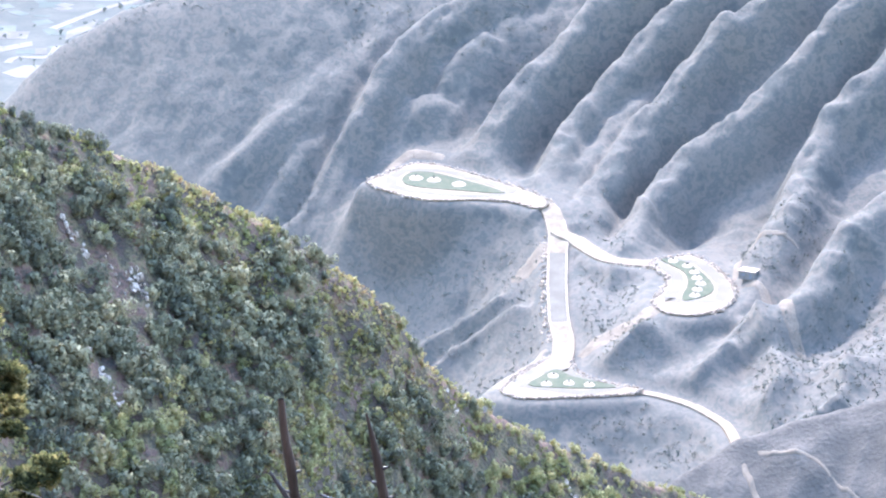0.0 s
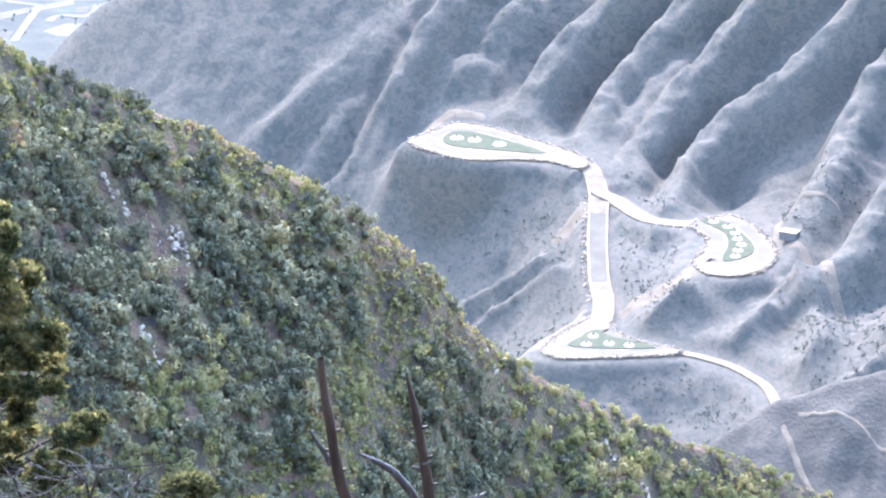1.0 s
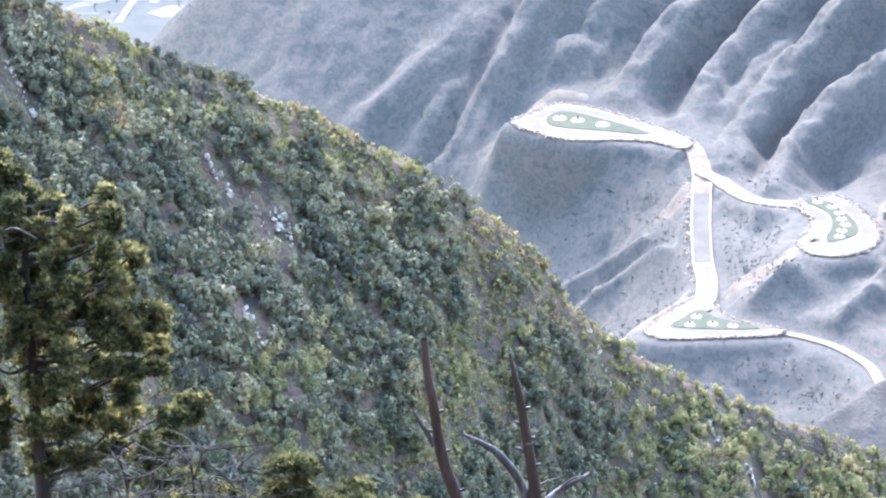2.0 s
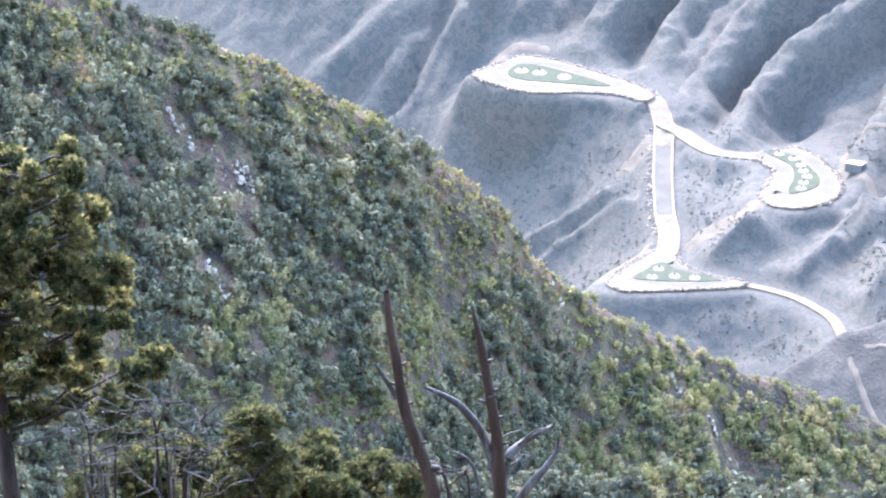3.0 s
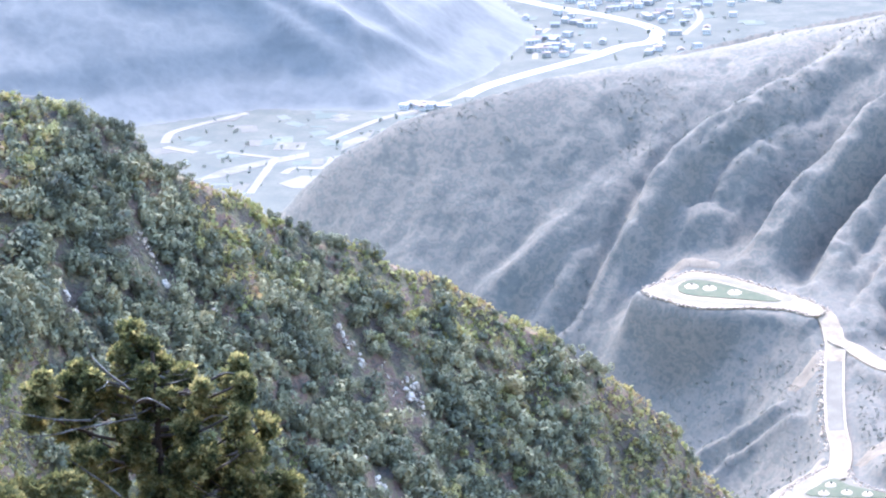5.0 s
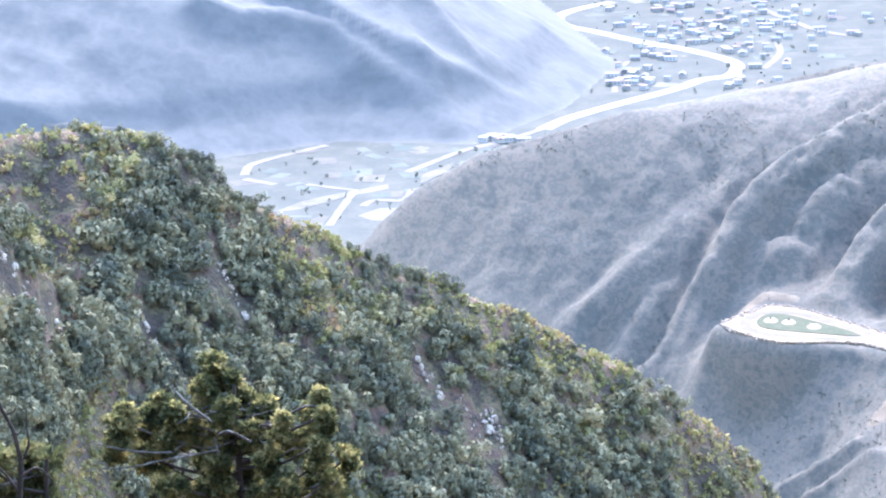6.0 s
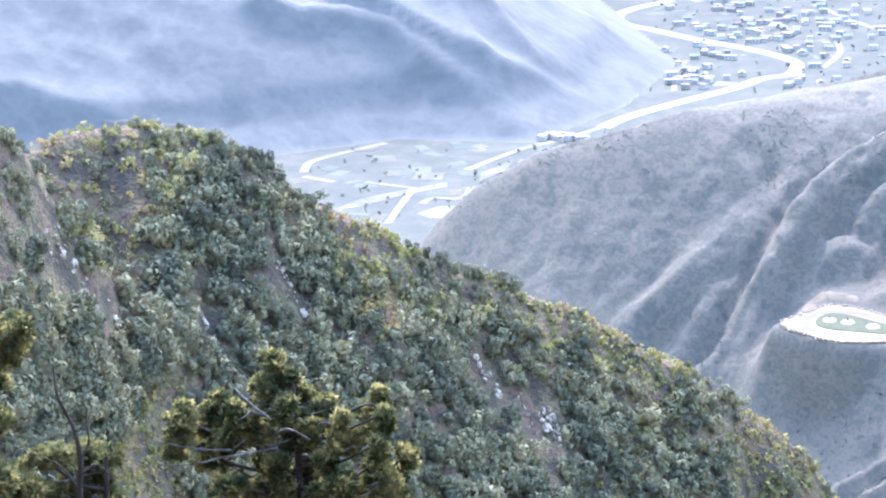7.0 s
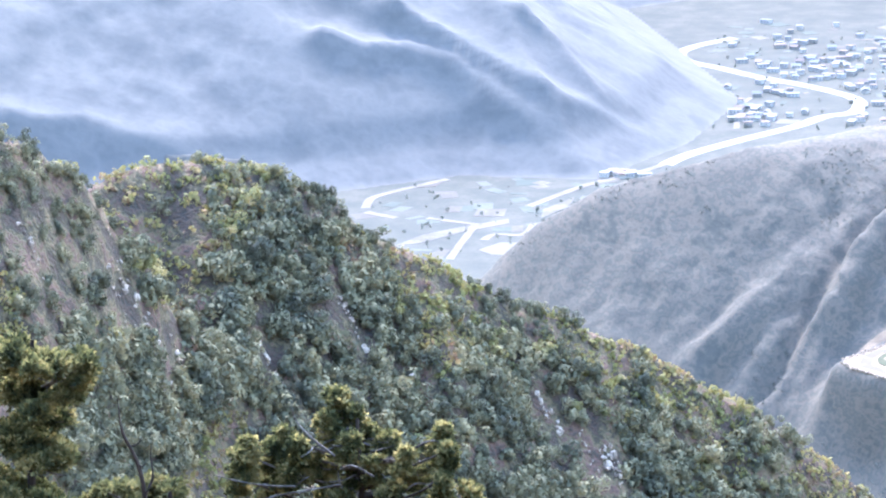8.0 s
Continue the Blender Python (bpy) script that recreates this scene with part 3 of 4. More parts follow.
# ---- bushes, grass and rock on the near hill ----
def hill_spots(count, lo, hi, seed):
    """Random places on the near hill: bearing, distance below the crest, and the height there."""
    pick = np.random.default_rng(seed)
    uu = pick.uniform(-0.275, 0.14, count)
    _, rc = ridge_height(uu, uu * 0 + 1, HILL_RIDGE, 0, 0)
    _, rs = ridge_height(uu, uu * 0 + 1, HILL_SPUR, 0, 0)
    dist = rc - lo - (hi - lo) * pick.random(count)
    dist = np.where((uu < -0.205) & (pick.random(count) < 0.6), rs - 60 * pick.random(count), dist)
    zz = hill_height(uu, dist)
    x, y = uu * dist / np.hypot(1, uu), dist / np.hypot(1, uu)
    own = -1.7 - 0.56 * dist
    cover = soft_noise(x / 11 + zz / 40, zz / 14, 77) + 0.5 * soft_noise(x / 4, zz / 5, 78)
    return x, y, zz, cover, zz > own + 3, rc - dist


OUTCROPS = [(-49.1, 516.7, -162.6), (-46.7, 518.9, -165.1), (-46.5, 516.9, -166.9), (-45.0, 515.5, -169.4), (-49.6, 499, -169), (-48.5, 498.1, -170.1), (-56.7, 518.9, -153.5), (-53.7, 517.2, -156.7), (-82.5, 496.4, -135.4), (-79.4, 494.7, -138.6),
            (-98.8, 445.7, -123.2), (-103, 443.7, -114.6), (-101.1, 445.2, -118.5), (-90.5, 477, -138.2), (28.5, 578, -228.5), (31.4, 577.6, -231.6), (33.8, 577.3, -235.3), (22.2, 582.1, -223.4), (2.6, 572, -204.8), (-109.3, 421, -106.4), (-102.6, 439.7, -117.2), (-98, 453.5, -124)]


def open_ground(px, py):
    """Away from the rock outcrops."""
    return np.min([np.hypot(px - o[0], (py - o[1]) * 0.5 + 0.6) for o in OUTCROPS], axis=0) > 2.2


KINDS = [crown_cards(150, np.array(q), 0.27) for q in ((1.4, 1.4, 1.3), (1.7, 1.6, 1.5), (1.2, 1.2, 1.7), (1.9, 1.8, 1.4), (1.0, 1.1, 0.9), (1.5, 1.5, 2.0))]
KINDS = KINDS + [crown_cards(230, np.array(q), 0.25) for q in ((1.4, 1.4, 1.3), (1.7, 1.6, 1.5), (1.2, 1.2, 1.7), (1.9, 1.8, 1.4), (1.0, 1.1, 0.9), (1.5, 1.5, 2.0))]
x, y, zz, cover, fine, below = hill_spots(21000, -2, 150, 11)
fine &= (x > -99 + 4 * np.sin(zz)) | (np.random.default_rng(2).random(len(x)) < 0.45)
grassy = ((below < 40) & (x > -50)) | ((below < 22) & (x < -97))
fine &= ~(grassy & (cover > 0.2)) & ((cover < 0.24) | (below > 85)) & ~((below < 7) & (cover > 0.0)) & open_ground(x, y)
quads, light = [], []
pale = 0.9 * soft_noise(x / 16 + 7, zz / 12, 91) + 0.5 * np.exp(-below / 30) * np.clip((x + 70) / 40, 0.2, 1) + np.clip((x - 5) / 80, -0.2, 0.3) * np.exp(-below / 70)
for i in np.flatnonzero(fine)[:9000]:
    yellowish = pale[i] + rng.normal() * 0.12 > 0.22
    crown = turned(KINDS[6 + i % 6], rng.uniform(0, 6.28), rng.uniform(0.75, 1.35) * (0.7 if yellowish else 1.0) * (0.55 if below[i] < 5 or x[i] < -104 else 1) + 0.3 * rng.random() ** 3, (x[i], y[i], zz[i] - 0.25))
    (light if yellowish else quads).append(crown)


def leaf_mass(name, clumps, material, label, category):
    """Many crowns as one mesh of three-cornered leaf clumps."""
    tri = np.concatenate(clumps)[:, :3]
    ob = made(name, tri.reshape(-1, 3), np.arange(len(tri) * 3).reshape(-1, 3), material)
    return tagged(ob, label, category, kind="stuff")


leaf_mass("scrub_bushes", quads, M_BUSH, "dense dark green shrubs covering the dry hillside", "bushes")
leaf_mass("light_bushes", light, M_BUSH_LIGHT, "yellow-green shrubs among the darker ones on the hillside", "bushes")

x, y, zz, cover, fine, below = hill_spots(30000, -2, 130, 12)
fine &= (cover > 0.2) | ((below < 9) & (cover > -0.1)) | ((below < 42) & (x > -52) & (cover > 0.0)) | ((below < 22) & (x < -95))
quads = []
for i in np.flatnonzero(fine)[:8500]:
    quads.append(turned(KINDS[4][rng.integers(0, 150, 14)], rng.uniform(0, 6.28), rng.uniform(0.5, 1.1), (x[i], y[i], zz[i] - 0.35)))
quads = np.concatenate(quads)
grass = made("dry_grass", quads.reshape(-1, 3), np.arange(len(quads) * 4).reshape(-1, 4), M_GRASS)
tagged(grass, "yellowed grass and low herbs on bare hillside patches", "grass", kind="stuff")


def hill_tree(cards):
    """A small round hillside tree: a short trunk and a leafy crown, base at the origin."""
    tree = empty("hillside_tree", (0, 0, 0), "small round dark green tree on the hillside", "tree", "trees on the near hill")
    v, f, _ = tube([(0, 0, -0.6), (0.06, 0, 0.4), (0.0, 0.1, 1.4)], [0.14, 0.11, 0.05], 6)
    under("trunk", v, f, M_BARK, tree, "", True)
    under("crown", cards.reshape(-1, 3), np.arange(len(cards) * 4).reshape(-1, 4), M_BUSH, tree)
    return tree


MODELS = [hill_tree(crown_cards(420, np.array(q), 0.21)) for q in ((1.7, 1.7, 1.8), (2.0, 1.9, 1.9), (1.5, 1.5, 2.3), (1.8, 1.9, 1.5))]
x, y, zz, cover, fine, below = hill_spots(900, -1, 100, 13)
spots = [i for i in np.flatnonzero(fine & (cover < 0.2) & open_ground(x, y))][:280]
for n, i in enumerate(spots):
    m = Matrix.Translation((x[i], y[i], zz[i])) @ Matrix.Rotation(rng.uniform(0, 6.28), 4, "Z")
    tree = MODELS[n] if n < 4 else copy_thing(MODELS[n % 4], m)
    tree.matrix_basis = m @ Matrix.Diagonal((*([rng.uniform(0.4, 0.6) if below[i] < 6 or x[i] < -104 else rng.uniform(0.6, 1.1)] * 3), 1))


def rock_mesh(seed):
    bm = bmesh.new()
    bmesh.ops.create_icosphere(bm, subdivisions=2, radius=1)
    for v in bm.verts:
        k = 0.75 + 0.6 * noise.noise(v.co * 0.9 + Vector((seed * 7.3, 0, 0))) + 0.25 * noise.noise(v.co * 2.7 + Vector((0, seed * 3.1, 0)))
        v.co = Vector((round(v.co.x * k * 3) / 3 * 0.4 + v.co.x * k * 0.6, v.co.y * k, v.co.z * k))
    me = bpy.data.meshes.new("rock")
    bm.to_mesh(me)
    bm.free()
    me.materials.append(M_ROCK)
    return me


ROCKS = [rock_mesh(k) for k in range(6)]
for place in OUTCROPS:
    for k in range(13):
        along = rng.normal()
        px, py = place[0] + along * 0.9 + rng.normal() * 0.35, place[1] - along * 0.9 + rng.normal() * 0.4
        dist = math.hypot(px, py)
        pz = hill_height(np.array([px / py]), np.array([dist]))[0]
        rock = new("rock", ROCKS[rng.integers(0, 6)])
        rock.matrix_world = Matrix.Translation((px, py, pz + 0.2)) @ Euler(rng.uniform(0, 6, 3)).to_matrix().to_4x4() @ Matrix.Diagonal((*((0.16 + 0.6 * rng.random() ** 2) * np.array([1.2, 0.8, 0.6])), 1))
        tagged(rock, "pale grey weathered rock in a hillside outcrop", "rock", "rock outcrops on the near hill")
rock = new("rock", ROCKS[1])
rock.matrix_world = Matrix.Translation((-72.5, 495.7, -144.2)) @ Matrix.Diagonal((0.7, 0.6, 0.5, 1))
tagged(rock, "single pale boulder among shrubs on the hillside", "rock", "rock outcrops on the near hill")


# ---- the mountainside: shrubs, spoil, stones, islands, hut ----
pick = np.random.default_rng(21)
sx, sy = pick.uniform(-240, 240, 26000), pick.uniform(1240, 1760, 26000)
thick = soft_noise(sx / 35, sy / 35, 81) + 0.25 * soft_noise(sx / 9, sy / 9, 83) + 0.22 * np.clip((1450 - sy) / 60, 0, 1) + 0.35 * np.exp(-((sx - 5) ** 2 / 50 ** 2 + (sy - 1460) ** 2 / 70 ** 2))
clear = np.minimum.reduce([near_line(sx, sy, ROAD_LOW)[0], near_line(sx, sy, ROAD_MID)[0], near_line(sx, sy, ROAD_RIGHT)[0]] + [away(sx, sy, q) for q in (LOOP_UP, LOOP_LOW, LOOP_RIGHT)]) > 9
spots = np.flatnonzero((thick > 0.08) & clear)[:9500]
sz = slope_height(sx[spots], sy[spots])
quads = np.concatenate([turned(KINDS[k % 6][rng.integers(0, 150, 18)], rng.uniform(0, 6.28), rng.uniform(0.3, 0.8) + (0.1 if sy[i] < 1450 else 0), (sx[i], sy[i], sz[k] - 0.2)) for k, i in enumerate(spots)])
shrubs = made("mountain_shrubs", quads.reshape(-1, 3), np.arange(len(quads) * 4).reshape(-1, 4), M_SHRUB)
tagged(shrubs, "sparse grey-green shrubs scattered over the mountainside", "shrubs", kind="stuff")


def drape(name, line, widths, material, label, height, lift=0.35, step=1.6):
    """A ragged patch of loose ground laid over the slope along a plan line."""
    pts = np.array(line, float)
    k = np.linspace(0, len(pts) - 1, int(12 * (len(pts) - 1)))
    cx, cy = np.interp(k, np.arange(len(pts)), pts[:, 0]), np.interp(k, np.arange(len(pts)), pts[:, 1])
    w = np.interp(k, np.arange(len(pts)), widths) * (1 + 0.6 * soft_noise(k * 2.3, k * 0 + 0.3, 5))
    dx, dy = np.gradient(cx), np.gradient(cy)
    n = np.hypot(dx, dy) + 1e-9
    t = np.linspace(-0.5, 0.5, 9)
    gx, gy = cx[:, None] + (dy / n * w)[:, None] * t, cy[:, None] - (dx / n * w)[:, None] * t
    edge = (1 - (2 * np.abs(t)) ** 4)[None, :] * np.minimum(1, np.minimum(k, k[-1] - k) * 4)[:, None]
    ob = sheet(name, gx, gy, height(gx, gy) + lift * edge - 0.25 * (1 - edge), material)
    return tagged(ob, label, "spoil", kind="structure")


drape("spoil_fan", [(47, 1479), (38, 1470), (29, 1466)], [7, 12, 13], M_DIRT, "tan spoil heap tipped beside the ridge road", slope_height)
drape("cut_slope", [(54, 1386), (68, 1390), (82, 1393), (90, 1400)], [7, 13, 13, 8], M_DIRT, "pale tan cut slope above the lower loop", slope_height)
drape("track_right", [(122, 1428), (132, 1420), (138, 1393), (140, 1381), (146, 1362)], [4, 5, 6, 7, 6], M_DIRT, "worn dirt track winding down past the hut", slope_height)
drape("ledge_right", [(121, 1432), (125, 1455), (134, 1460), (151, 1451)], [3, 4, 4, 2], M_DIRT, "pale eroded ledge above the loop", slope_height)
drape("spoil_low", [(22, 1346), (31, 1378), (43, 1397)], [9, 9, 7], M_DIRT, "tan spoil spilling down below the lower loop", slope_height)
drape("spoil_rim", [(-38, 1548), (-28, 1567), (-14, 1582), (2, 1575)], [7, 9, 9, 6], M_DIRT, "scraped tan ground behind the upper loop", slope_height)


def rubble(name, line, count, size, spread, level, label):
    """A row of tipped stones along a plan line, too small and many to count."""
    pts = np.array([(p[0], p[1]) for p in line], float)
    cube = np.array([(a, b, c) for a in (-1, 1) for b in (-1, 1) for c in (-1, 1)], float)
    quad = np.array([(0, 1, 3, 2), (4, 6, 7, 5), (0, 4, 5, 1), (2, 3, 7, 6), (0, 2, 6, 4), (1, 5, 7, 3)])
    seg = np.hypot(*np.diff(pts, axis=0).T)
    run = np.concatenate([[0], np.cumsum(seg)])
    pieces = []
    for s in rng.uniform(0, run[-1], count):
        px, py = np.interp(s, run, pts[:, 0]) + rng.normal() * spread, np.interp(s, run, pts[:, 1]) + rng.normal() * spread
        e = np.array(Euler(rng.uniform(0, 6, 3)).to_matrix())
        base = level if isinstance(level, (int, float)) else level(np.array([px]), np.array([py]))[0]
        pieces.append(((cube * (0.8 + 0.4 * rng.random((8, 3)))) @ e.T * size * rng.uniform(0.4, 1.2) + np.array([px, py, base]), quad))
    v, f = joined(pieces)
    return tagged(made(name, v, f, M_STONE), label, "rubble", kind="stuff")


for ring, name in ((LOOP_UP, "upper"), (LOOP_LOW, "lower"), (LOOP_RIGHT, "side")):
    rim = [tuple(p) for p in curved(ring)]
    rubble("rim_stones", rim + rim[:1], 480, 0.36, 0.7, ring[0][2] + 0.15, "pale tipped stones along the edge of the loop")
rubble("road_stones", [(p[0] - 5.5, p[1]) for p in ROAD_MID[2:8]], 170, 0.42, 0.9, slope_height, "white rubble lining the ridge road")
rubble("road_stones", [(p[0] + 1, p[1] - 5) for p in ROAD_RIGHT[1:]], 150, 0.42, 0.9, slope_height, "white rubble below the bend of the road")


def planting_bed(place, size):
    """An oval stone-rimmed bed with a low shrub."""
    bed = empty("planting_bed", place, "oval white stone planting bed with a small shrub", "planting bed", "beds on the traffic islands")
    bm = bmesh.new()
    bmesh.ops.create_cone(bm, cap_ends=True, segments=16, radius1=1, radius2=0.72, depth=0.6)
    bmesh.ops.scale(bm, vec=(size, size * 1.3, 1), verts=bm.verts)
    bmesh.ops.translate(bm, vec=(0, 0, 0.3), verts=bm.verts)
    part("rim", bm, M_STONE, bed)
    cards = crown_cards(60, np.array([0.4, 0.4, 0.5]) * size * 0.5, 0.16)
    ob = made("shrub", cards.reshape(-1, 3) + np.array([0, 0, 0.5]), np.arange(240).reshape(-1, 4), M_SHRUB)
    ob.parent = bed
    return bed


BEDS = [(-12, 1546, -440), (-4, 1543, -440), (7, 1536, -440), (41, 1353, -470), (44, 1363, -470), (50, 1354, -470), (58, 1352, -470), (97.5, 1460, -452), (103, 1453, -452), (105.5, 1444, -452), (106, 1436, -452), (107, 1428, -452), (105, 1420, -452), (103.5, 1412, -452)]
for px, py, pz in BEDS:
    planting_bed((px, py, pz + 0.33), 3.2 if py > 1500 else 2.3)


def hut(place, turn):
    """A small flat-roofed block hut."""
    thing = empty("hut", place, "small white flat-roofed hut, walls coloured as in shade, with a dark doorway", "hut")
    thing.rotation_euler.z = radians(turn)

    def box(name, lo, hi, material, label=""):
        bm = bmesh.new()
        bmesh.ops.create_cube(bm, size=1)
        for v in bm.verts:
            v.co = Vector([(l + h) / 2 + c * (h - l) for l, h, c in zip(lo, hi, v.co)])
        bmesh.ops.bevel(bm, geom=bm.edges[:], offset=0.04, segments=1)
        return part(name, bm, material, thing, label)

    # The wall colour is darkened to stand for the shaded front.
    box("wall", (-3.6, -2.6, -0.6), (3.6, 2.6, 2.9), M_HUT_SHADE)
    box("roof", (-3.9, -2.9, 2.9), (3.9, 2.9, 3.2), M_STONE, "pale concrete roof slab")
    box("door", (1.2, -2.66, 0.0), (2.4, -2.58, 2.1), M_DARK, "dark open doorway")
    box("window", (-2.4, -2.66, 1.0), (-0.6, -2.58, 2.0), M_DARK, "dark window")
    return thing


hut((127.1, 1430.3, slope_height(np.array([127.1]), np.array([1430.3]))[0] + 0.3), -28)


over_front = lambda px, py: front_height(px / py, np.hypot(px, py))
drape("track_front", [(100.0, 1138.0), (105.0, 1120.0), (111.0, 1102.0), (115.0, 1084.0)], [2.2, 2.2, 2.4, 2.6], M_DIRT, "faint worn track down the bare front hill", over_front, 0.3)
drape("track_front", [(104.0, 1141.0), (124.0, 1133.0), (139.0, 1116.0)], [1.8, 1.8, 1.8], M_DIRT, "faint worn track across the bare front hill", over_front, 0.3)


# ---- the valley: river, fields, roads, town ----
FLOOR = -640.0
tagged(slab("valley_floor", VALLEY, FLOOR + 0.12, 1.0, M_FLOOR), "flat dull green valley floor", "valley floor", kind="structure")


def flat_band(name, line, width, top, material, label, category):
    ob = ribbon(name, [(px, py, top) for px, py in line], width, material, label)
    return tagged(ob, category=category)


flat_band("water_river", [(-202, 2808), (-186, 2845), (-148, 2899), (-103, 2955), (-81, 2993), (-57, 3011), (-52, 3053), (-68, 3087), (-109, 3132), (-145, 3163), (-183, 3205), (-210, 3232), (-221, 3270), (-207, 3308), (-174, 3346)], 13, FLOOR + 0.34, M_WATER, "shallow pale river winding past the town", "river")
for n, (line, w) in enumerate([([(-421, 2655), (-421, 2687), (-407, 2710), (-392, 2729), (-370, 2754)], 7), ([(-419, 2642), (-393, 2624)], 8), ([(-369, 2624), (-328, 2604)], 6), ([(-336, 2499), (-333, 2557), (-330, 2601)], 6), ([(-296, 2664), (-259, 2735), (-228, 2770), (-200, 2815)], 7),
                               ([(-22, 3180), (-15, 3105), (-29, 3038)], 6), ([(-42, 3327), (10, 3217), (45, 3178)], 8), ([(-152, 2945), (-154, 3025), (-146, 3072)], 5), ([(-318, 2557), (-312, 2574), (-291, 2574), (-286, 2609)], 6)]):
    flat_band("road_valley", line, w, FLOOR + 0.38 + 0.006 * n, M_TRACK, "pale dusty road across the valley floor", "road")
FIELDS = [[(-382, 2537), (-366, 2571), (-340, 2597), (-307, 2624), (-305, 2609), (-338, 2580), (-363, 2547)], [(-355, 2507), (-346, 2530), (-339, 2527), (-342, 2500)], [(-319, 2527), (-305, 2550), (-290, 2550), (-294, 2513), (-307, 2513)], [(-284, 2654), (-264, 2695), (-265, 2664), (-283, 2627)],
          [(-335, 2631), (-334, 2655), (-312, 2655), (-312, 2631)], [(-400, 2721), (-385, 2744), (-369, 2762), (-376, 2729)], [(-252, 2763), (-231, 2778), (-233, 2751), (-252, 2735)]]
for ring in FIELDS:
    tagged(slab("field", ring, FLOOR + 0.30, 1.0, M_FIELD), "pale bare field plot on the valley floor", "field", "fields in the valley", "structure")
pick = np.random.default_rng(31)
for k in range(110):
    px, py = (pick.uniform(-450, -220), pick.uniform(2480, 2760)) if k < 60 else (pick.uniform(-190, 40), pick.uniform(2940, 3420))
    a, w, h = pick.uniform(-0.5, 0.9), pick.uniform(5, 20), pick.uniform(6, 22)
    ring = [(px + math.cos(a) * i * w - math.sin(a) * j * h, py + math.sin(a) * i * w + math.cos(a) * j * h) for i, j in ((-0.5, -0.5), (0.5, -0.42), (0.46, 0.5), (-0.5, 0.44))]
    if away(np.array([px]), np.array([py]), VALLEY)[0] > 0:
        continue
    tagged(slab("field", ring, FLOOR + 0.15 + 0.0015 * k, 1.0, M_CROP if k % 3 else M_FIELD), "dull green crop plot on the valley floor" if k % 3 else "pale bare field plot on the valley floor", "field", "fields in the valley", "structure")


def house_model(w, d, h, pitched):
    """A plain town house: walls with openings, and a roof."""
    house = empty("house", (0, 0, 0), "small pale town house with a light roof", "house", "houses of the valley town")
    bm = bmesh.new()
    bmesh.ops.create_cube(bm, size=1)
    for v in bm.verts:
        v.co = Vector((v.co.x * w, v.co.y * d, (v.co.z + 0.5) * h))
    part("wall", bm, M_PLASTER, house)
    bm = bmesh.new()
    e = 0.5
    if pitched:
        ring = [(-w / 2 - e, -d / 2 - e, h), (w / 2 + e, -d / 2 - e, h), (w / 2 + e, d / 2 + e, h), (-w / 2 - e, d / 2 + e, h), (-w / 2 - e, 0, h + d * 0.3), (w / 2 + e, 0, h + d * 0.3)]
        v = [bm.verts.new(p) for p in ring]
        for f in ((0, 1, 5, 4), (2, 3, 4, 5), (1, 2, 5), (3, 0, 4), (3, 2, 1, 0)):
            bm.faces.new([v[i] for i in f])
    else:
        bmesh.ops.create_cube(bm, size=1)
        for v in bm.verts:
            v.co = Vector((v.co.x * (w + e), v.co.y * (d + e), h + 0.25 + v.co.z * 0.5))
    part("roof", bm, M_ROOF, house)
    for i in (-0.28, 0.0, 0.28):
        bm = bmesh.new()
        bmesh.ops.create_cube(bm, size=1)
        for v in bm.verts:
            v.co = Vector((i * w + v.co.x * w * 0.13, -d / 2 - 0.02 + v.co.y * 0.1, h * 0.55 + v.co.z * 1.5))
        part("window", bm, M_DARK, house)
    return house


HOUSES = [house_model(7, 6, 3.4, False), house_model(5.5, 5, 3, False), house_model(8, 5.5, 2.8, True), house_model(11, 6, 3, False)]
placed, tries = 0, 0
RIVER = [(-202, 2808, 0), (-148, 2899, 0), (-103, 2955, 0), (-57, 3011, 0), (-52, 3053, 0), (-68, 3087, 0), (-145, 3163, 0), (-221, 3270, 0), (-174, 3346, 0)]
while placed < 165:
    tries += 1
    px, py = (pick.normal(-75, 55), pick.normal(3170, 95)) if placed < 132 else (pick.normal(-140, 10), pick.normal(2990, 22)) if placed < 150 else (pick.normal(-236, 12), pick.normal(2772, 9))
    if near_line(np.array([px]), np.array([py]), RIVER)[0][0] < 16 or away(np.array([px]), np.array([py]), VALLEY)[0] > 0:
        continue
    m = pose(px, py, FLOOR + 0.2, rz=pick.choice([0, 90, 15, -20]) + pick.normal() * 6)
    if placed < 4:
        HOUSES[placed].matrix_basis = m
    else:
        copy_thing(HOUSES[pick.integers(0, 4)], m)
    placed += 1
tx, ty = np.concatenate([pick.uniform(-440, -240, 70), pick.uniform(-190, 40, 110)]), np.concatenate([pick.uniform(2480, 2750, 70), pick.uniform(2940, 3400, 110)])
ok = np.flatnonzero(away(tx, ty, VALLEY) <= 0)
quads = np.concatenate([turned(KINDS[i % 6][:90], rng.uniform(0, 6.28), rng.uniform(0.6, 1.3), (tx[i], ty[i], FLOOR)) for i in ok])
grove = made("valley_trees", quads.reshape(-1, 3), np.arange(len(quads) * 4).reshape(-1, 4), M_GROVE_HAZE)
tagged(grove, "scattered trees in haze-paled green among fields and houses", "trees", kind="stuff")
drape("embankment", [(-585, 2693), (-572, 2696), (-548, 2709), (-519, 2721)], [10, 12, 14, 10], M_FIELD, "white road embankment at the mountain foot", far_height, 1.5)


